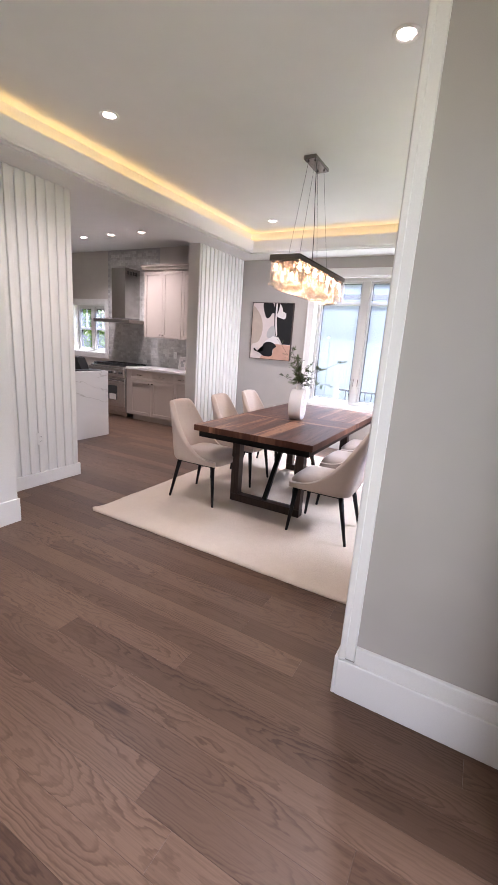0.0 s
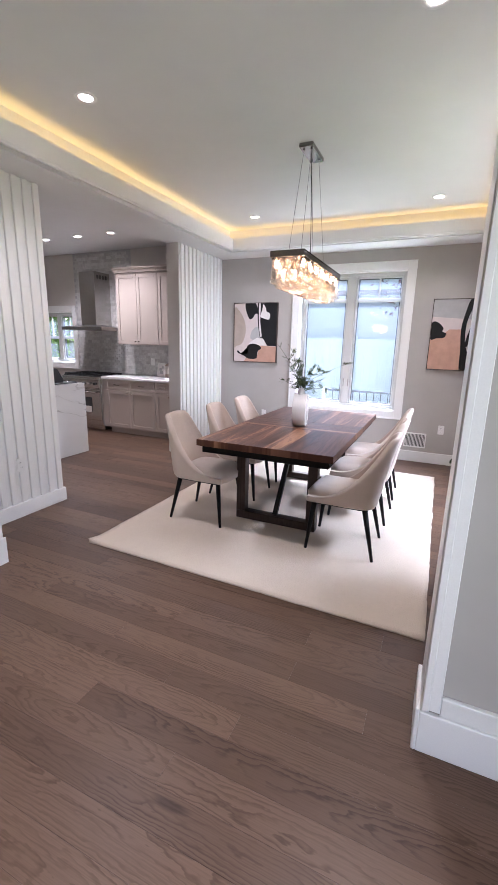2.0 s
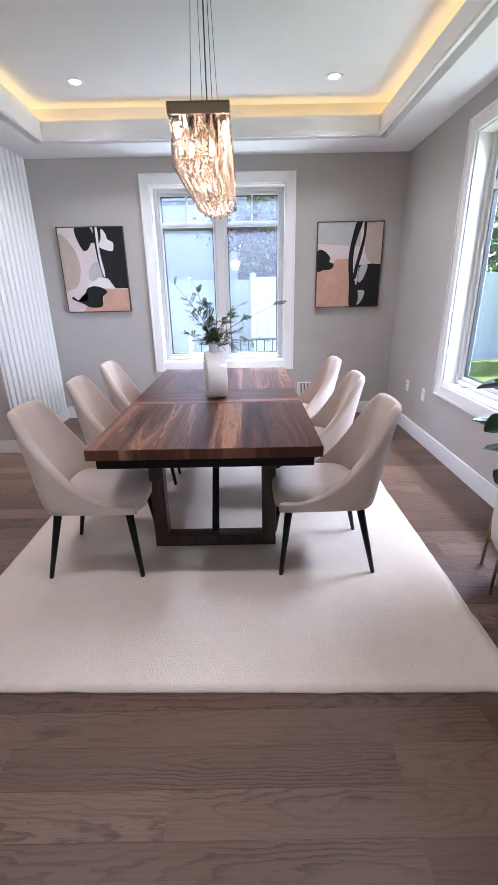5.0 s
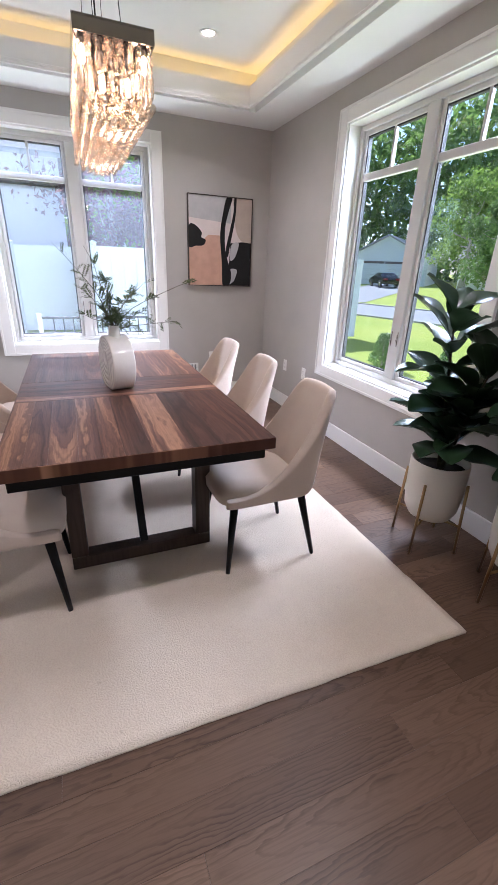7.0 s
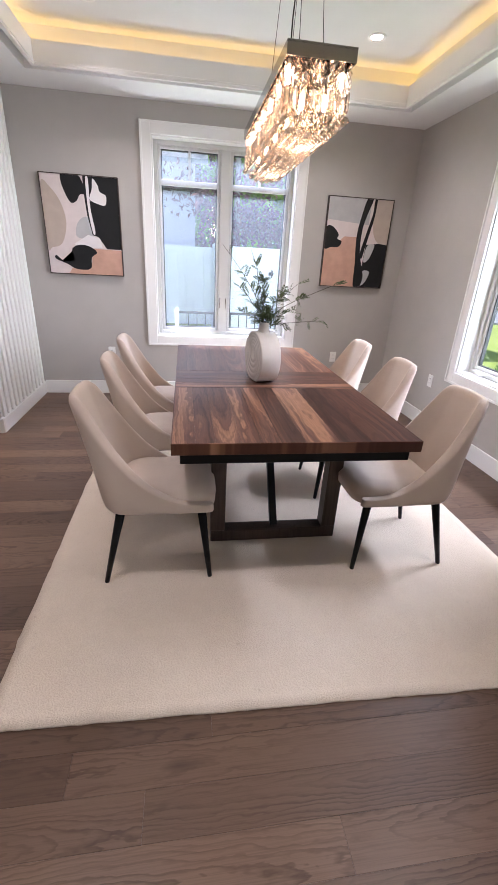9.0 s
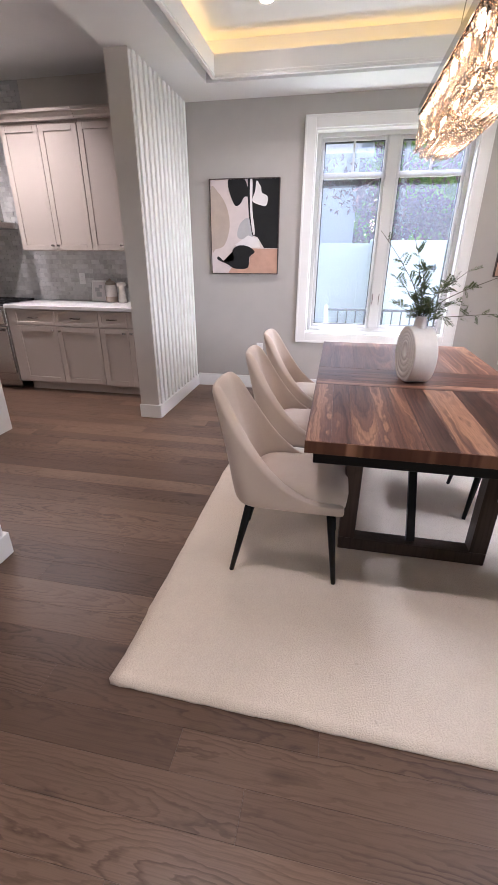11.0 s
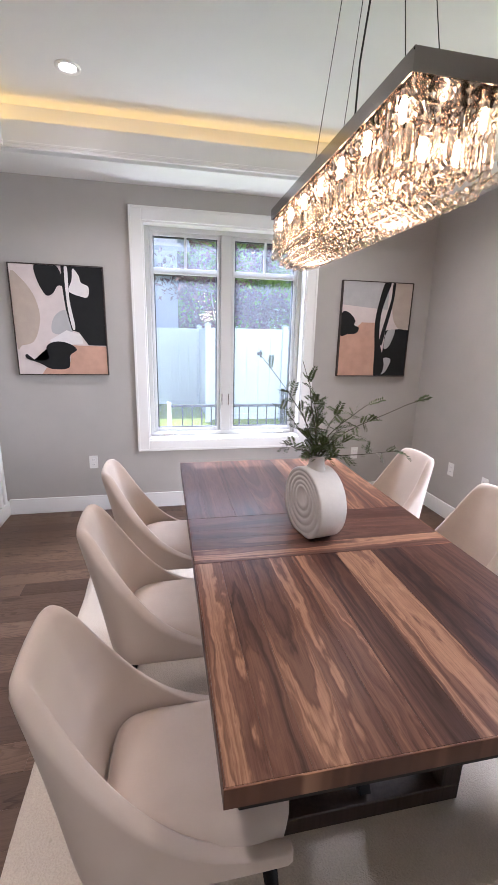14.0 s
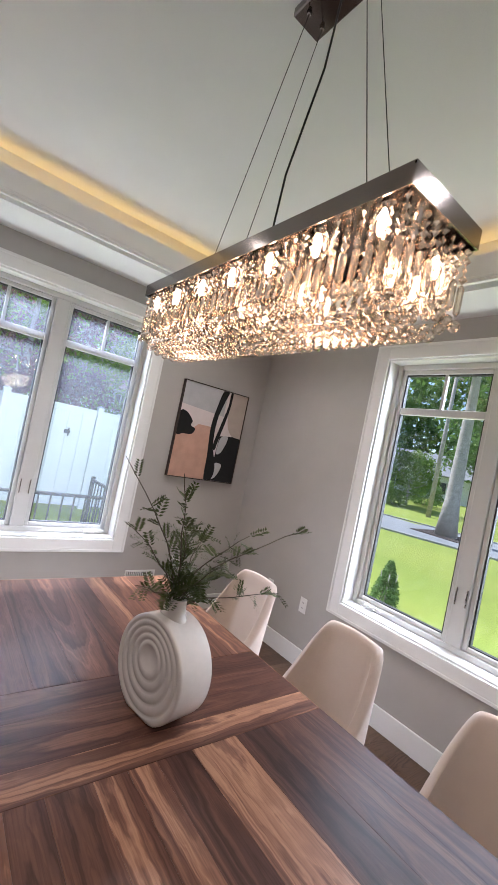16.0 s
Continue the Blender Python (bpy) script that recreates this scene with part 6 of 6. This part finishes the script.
def house(name, x, y, w, d, h, roof_h, rot, walls, roofm, label, openings, ridge_x=True):
    """A gabled house: walls, roof with eaves, doors and windows on its front (local -y)."""
    z = min(ground_z(x, y), ground_z(x + w / 2, y), ground_z(x - w / 2, y)) - 0.1
    root = thing(name, label, "house", m=pose(x, y, z, 0, 0, rot))
    bm = bmesh.new()
    if ridge_x:
        prof = [(-d / 2, 0), (d / 2, 0), (d / 2, h), (0, h + roof_h), (-d / 2, h)]
        prism(bm, prof, Matrix(((0, 0, 1, -w / 2), (1, 0, 0, 0), (0, 1, 0, 0), (0, 0, 0, 1))), w)
    else:
        prof = [(-w / 2, 0), (w / 2, 0), (w / 2, h), (0, h + roof_h), (-w / 2, h)]
        prism(bm, prof, Matrix(((1, 0, 0, 0), (0, 0, -1, d / 2), (0, 1, 0, 0), (0, 0, 0, 1))), d)
    part("wall", bm, walls, root)
    bm = bmesh.new()
    a, b = (d, w) if ridge_x else (w, d)
    e, t = 0.4, 0.16
    sl = roof_h / (a / 2)
    prof = [(-a / 2 - e, h - e * sl + 0.02), (0, h + roof_h + 0.02), (a / 2 + e, h - e * sl + 0.02), (a / 2 + e, h - e * sl + t), (0, h + roof_h + t + 0.03), (-a / 2 - e, h - e * sl + t)]
    if ridge_x:
        prism(bm, prof, Matrix(((0, 0, 1, -w / 2 - e), (1, 0, 0, 0), (0, 1, 0, 0), (0, 0, 0, 1))), w + 2 * e)
    else:
        prism(bm, prof, Matrix(((1, 0, 0, 0), (0, 0, -1, d / 2 + e), (0, 1, 0, 0), (0, 0, 0, 1))), d + 2 * e)
    part("roof", bm, roofm, root)
    for kind, x0, x1, z0, z1 in openings:
        fy = -d / 2
        if kind == "garage":
            g = boxes("garage_door", [(x0, x1, fy - 0.04, fy - 0.002, z0, z1)], TRIM, root)
            boxes("header_board", [(x0 - 0.35, x1 + 0.35, fy - 0.07, fy - 0.002, z1 + 0.02, z1 + 0.26)], ROOFM, root, "brown header board")
            for k in range(1, 4):
                zz = z0 + (z1 - z0) * k / 4
                boxes("groove", [(x0, x1, fy - 0.046, fy - 0.041, zz - 0.012, zz + 0.012)], GREYP, g)
        else:
            wn = boxes("window", [(x0 - 0.08, x1 + 0.08, fy - 0.05, fy - 0.002, z0 - 0.08, z1 + 0.08)], TRIM, root)
            mx = (x0 + x1) / 2
            boxes("pane", [(x0, mx - 0.03, fy - 0.056, fy - 0.051, z0, z1), (mx + 0.03, x1, fy - 0.056, fy - 0.051, z0, z1)], DARKGLASS, wn)
            for sx in (x0 - 0.42, x1 + 0.10):
                boxes("shutter", [(sx, sx + 0.32, fy - 0.045, fy - 0.002, z0 - 0.05, z1 + 0.05)], DARKWOOD, root)
    return root


house("neighbour_house", 34.5, 45.0, 9.0, 8.0, 2.9, 2.2, -52, SIDING, ROOFG, "pale sided garage house with a grey gabled roof", [("garage", -3.6, -0.5, 0, 2.3), ("garage", 0.3, 3.4, 0, 2.3)], ridge_x=False)
house("neighbour_house", 43.0, 31.0, 16.0, 8.0, 3.0, 2.2, -60, SIDING, ROOFG, "white house across the road behind shrubs", [("window", -5.5, -4.2, 1.0, 2.2), ("window", -1.0, 0.3, 1.0, 2.2), ("window", 3.5, 4.8, 1.0, 2.2)])
house("neighbour_house", -6.5, 21.2, 9.6, 8.0, 4.9, 2.2, 0, PALESIDING, ROOFG, "pale lavender-grey sided house close behind the fence", [("window", -3.6, -2.5, 1.0, 2.2)])
boxes("eave_board", [(-11.5, -1.5, 16.7, 17.18, 3.46, 3.60)], ROOFM, label="dark shingled eave strip along the pale house", category="eave")
house("neighbour_house", 6.5, 37.0, 12.0, 8.0, 4.6, 2.4, -8, SIDING, ROOFM, "house with a brown roof beyond the yard", [("window", -4.4, -3.3, 1.0, 2.2), ("window", -1.2, -0.1, 1.0, 2.2), ("window", 2.4, 3.5, 2.9, 4.0), ("window", -3.0, -1.9, 2.9, 4.0)])


# parked car on the far drive
def car(x, y, rot, label):
    z = ground_z(x, y) - 0.0
    root = thing("car", label, "car", m=pose(x, y, z, 0, 0, rot))
    bm = bmesh.new()
    side = [(-2.25, 0.35), (-2.28, 0.72), (-2.1, 0.95), (-1.55, 1.0), (-0.95, 1.38), (0.35, 1.40), (1.0, 1.0), (1.95, 0.86), (2.25, 0.68), (2.25, 0.35)]
    for w, ins in ((0.88, 0), ):
        prism(bm, side, Matrix(((1, 0, 0, 0), (0, 0, -1, 0.88), (0, 1, 0, 0), (0, 0, 0, 1))), 1.76)
    for v in bm.verts:
        if v.co.z > 1.05:
            v.co.y *= 0.78
    bmesh.ops.bevel(bm, geom=list(bm.edges), offset=0.05, segments=2, affect="EDGES")
    body = part("body", bm, CARPAINT, root)
    bm = bmesh.new()
    for s in (1, -1):
        prism(bm, [(-1.35, 1.04), (-0.90, 1.32), (0.30, 1.34), (0.82, 1.04)], Matrix(((1, 0, 0, 0), (0, -0.34 * s, -s, 1.135 * s), (0, 1, 0, 0), (0, 0, 0, 1))), 0.01)
    part("side_window", bm, DARKGLASS, root)
    for sx in (-1.4, 1.4):
        for sy in (-0.8, 0.8):
            bm = bmesh.new()
            tube(bm, (sx, sy - 0.1, 0.33), (sx, sy + 0.1, 0.33), 0.33, seg=24)
            wh = part("wheel", bm, RUBBER, root)
            bm = bmesh.new()
            tube(bm, (sx, sy - 0.108, 0.33), (sx, sy + 0.108, 0.33), 0.2, seg=16)
            part("rim", bm, STEEL, wh)
    for sy in (-0.62, 0.62):
        boxes("tail_lamp", [(-2.31, -2.24, sy - 0.2, sy + 0.2, 0.74, 0.88)], REDLENS, root)
    return root


def drive(x0, y0, x1, y1, w):
    a, b = Vector((x0, y0, 0)), Vector((x1, y1, 0))
    q = (b - a).normalized()
    n = Vector((-q.y, q.x, 0)) * w / 2
    bm = bmesh.new()
    vs = []
    for k in range(13):
        p = a.lerp(b, k / 12)
        vs.append((bm.verts.new((p.x - n.x, p.y - n.y, ground_z(p.x, p.y) + 0.03)), bm.verts.new((p.x + n.x, p.y + n.y, ground_z(p.x, p.y) + 0.03))))
    for p, r in zip(vs, vs[1:]):
        bm.faces.new((p[0], p[1], r[1], r[0]))
    part("driveway", bm, ASPHALT, kind=S, label="grey driveway leading to the garage house", category="driveway")


drive(14.5, 27.0, 31.5, 40.5, 5.0)
car(28.3, 38.6, 70, "black saloon car parked on the driveway")
boxes("mulch_bed", [(15.3, 17.6, 10.6, 12.8, GZ - 0.03, GZ + 0.03)], MULCH, bevel=0.02, kind=S, label="dark mulch bed round the large trunk", category="mulch bed")
tree(16.4, 11.7, 14.0, 3.6, GREEN_A, 31, "large grey-barked street tree on the lawn's edge", 0.36, 0.62, 9000, 0.13)
tree(25.4, 23.2, 7.0, 2.7, GREEN_B, 32, "round-crowned green tree across the road", 0.16, 0.12, 8000, 0.17)
tree(27.5, 20.5, 4.2, 2.3, GREEN_A, 33, "low spreading green tree across the road", 0.1, 0.18, 4500, 0.12)
tree(37.0, 60.0, 15.0, 4.6, GREEN_B, 34, "tall dark green tree behind the garage house", 0.25, 0.15, 6000, 0.2)
tree(40.0, 20.0, 12.0, 5.0, GREEN_B, 35, "broad green tree beyond the road", 0.3, 0.2, 6500, 0.25)
tree(33.0, 33.0, 10.0, 4.0, GREEN_A, 36, "broad green tree near the white house", 0.3, 0.2, 6000, 0.22)
shrub(3.75, 6.40, 0.80, 0.30, GREEN_B, 41, "small conical evergreen shrub near the house", 2600, 0.035, 0.9)
shrub(4.2, 8.4, 0.75, 0.36, GREEN_B, 45, "small rounded evergreen shrub on the lawn", 2200, 0.035, 0.6)
shrub(25.0, 20.0, 1.1, 1.1, GREEN_A, 42, "rounded green shrub under the spreading tree", 1400, 0.09, 0.4)
shrub(29.0, 24.0, 1.5, 1.6, GREEN_A, 43, "rounded green shrub before the white house", 1800, 0.11, 0.4)
shrub(31.0, 21.0, 1.8, 1.8, GREEN_B, 44, "wide green shrub across the road", 1800, 0.12, 0.4)
pole = thing("utility_pole", "weathered wooden utility pole across the road", "utility pole", m=pose(23.3, 16.3, ground_z(23.3, 16.3) - 0.05))
bm = bmesh.new()
tube(bm, (0, 0, 0), (0.3, 0.1, 10), 0.15, 0.11, 12)
part("post", bm, BARK, pole)
boxes("cross_arm", [(-0.7, 1.2, 0.05, 0.17, 9.2, 9.32)], BARK, pole)
for k, (za, sag) in enumerate(((6.5, 0.5), (7.0, 0.5), (9.3, 0.6))):
    bm = bmesh.new()
    q = Vector((-0.33, 0.944, 0))
    pts = []
    for s in range(-10, 21):
        p = Vector((23.4, 16.4, 0)) + q * s * 3
        pts.append((p.x, p.y, za - sag * math.sin(math.pi * ((s % 10) / 10)) * 0.6))
    sweep(bm, pts, [0.02] * len(pts), 4)
    part("overhead_wire", bm, BLACK, pole)

# far woods all round, too many leaves to count
rnd = random.Random(77)
cs = []
for k in range(46000):
    a = rnd.uniform(-0.35, 2.2)
    r = rnd.uniform(62, 80)
    x, y = r * math.cos(a), r * math.sin(a)
    hmax = 20 + 8 * noise.noise((a * 7, 0, 0)) + 6 * noise.noise((a * 23, 3, 0))
    cs.append((x, y, ground_z(x, y) + rnd.random() ** 0.8 * hmax))
v, f = quads(rnd, cs, 0.75)
soup("far_woods", v, f, GREEN_B, kind="stuff", label="belt of green woods far beyond the houses", category="woods")
cs = []
for k in range(11000):
    a = rnd.uniform(1.42, 2.0)
    r = rnd.uniform(27, 34)
    x, y = r * math.cos(a), r * math.sin(a)
    hmax = 11 + 5 * noise.noise((a * 9, 0, 4))
    cs.append((x, y, ground_z(x, y) + rnd.random() ** 0.8 * hmax))
v, f = quads(rnd, cs, 0.3)
soup("yard_woods", v, f, GREEN_A, kind="stuff", label="green trees behind the fenced yard", category="woods")

# ---- kitchen wall tiles ----
splash = thing("backsplash", "pale grey stone mosaic tile behind the range and counter", "backsplash", kind=S)
boxes("tile_bed", [(-6.70, -5.385, YB - 0.004, YB - 0.0005, 0.90, ZC - 0.002), (-5.385, -3.83, YB - 0.004, YB - 0.0005, 0.90, 1.56)], GREYP, splash)
bm = bmesh.new()
TW, THT = 0.098, 0.049
box(bm, 0.001, TW - 0.001, 0, 0.006, 0.001, THT - 0.001, 0.0012)
tile_me = mesh_of("tile", bm, TILE)
far_v, far_f, count = [], [], 0
for j in range(44):
    z = 0.952 + j * THT
    x = -6.70 + (TW / 2 if j % 2 else 0)
    while x < -3.85:
        if x + TW <= -5.385 or z + THT <= 1.53:
            if z + THT < ZC:
                if x > -5.75 and z < 1.53 and count < 290:
                    o = new("tile", tile_me)
                    o.parent = splash
                    o.location = (x, YB - 0.0102, z)
                    count += 1
                else:
                    i = len(far_v)
                    a, b, c, d = x + 0.001, x + TW - 0.001, z + 0.001, z + THT - 0.001
                    yb, yf = YB - 0.004, YB - 0.010
                    far_v += [(a, yb, c), (b, yb, c), (b, yb, d), (a, yb, d), (a + 0.001, yf, c + 0.001), (b - 0.001, yf, c + 0.001), (b - 0.001, yf, d - 0.001), (a + 0.001, yf, d - 0.001)]
                    far_f += [(i + 4, i + 5, i + 6, i + 7), (i, i + 1, i + 5, i + 4), (i + 1, i + 2, i + 6, i + 5), (i + 2, i + 3, i + 7, i + 6), (i + 3, i, i + 4, i + 7)]
        x += TW
soup("tile_field", far_v, far_f, TILEF, splash, kind="stuff")

# ---- floor planks ----
rnd = random.Random(8)
PW = 0.13
plank_me = {}
y, row, made = HY0, 0, 0
rest_v, rest_f = [], []
while y < YB - 0.01:
    yy = min(y + PW, YB)
    x = KX0 - rnd.uniform(0, 1.2)
    while x < XR:
        L = rnd.choice((1.0, 1.3, 1.6, 1.9, 2.2))
        a, b = max(x, KX0), min(x + L, XR)
        if b - a > 0.02:
            if a > -5.6 - L and y > -0.3 and b > -4.9 and made < 300:
                key = (round(b - a, 3), round(yy - y, 4))
                if key not in plank_me:
                    bm = bmesh.new()
                    box(bm, 0.0002, b - a - 0.0002, 0.0002, yy - y - 0.0002, -0.0115, 0.0, 0.0006)
                    plank_me[key] = mesh_of("plank", bm, FLOORM)
                o = new("plank", plank_me[key])
                o.parent = floor
                o.location = (a, y, 0)
                made += 1
            else:
                i = len(rest_v)
                g = 0.0002
                for z, s in ((-0.011, 0.0), (0.0, 0.0006)):
                    rest_v += [(a + g + s, y + g + s, z), (b - g - s, y + g + s, z), (b - g - s, yy - g - s, z), (a + g + s, yy - g - s, z)]
                rest_f += [(i + 4, i + 5, i + 6, i + 7), (i, i + 1, i + 5, i + 4), (i + 1, i + 2, i + 6, i + 5), (i + 2, i + 3, i + 7, i + 6), (i + 3, i, i + 4, i + 7)]
        x += L
    y = yy
    row += 1
soup("plank_field", rest_v, rest_f, FLOORJ, floor, kind="stuff")
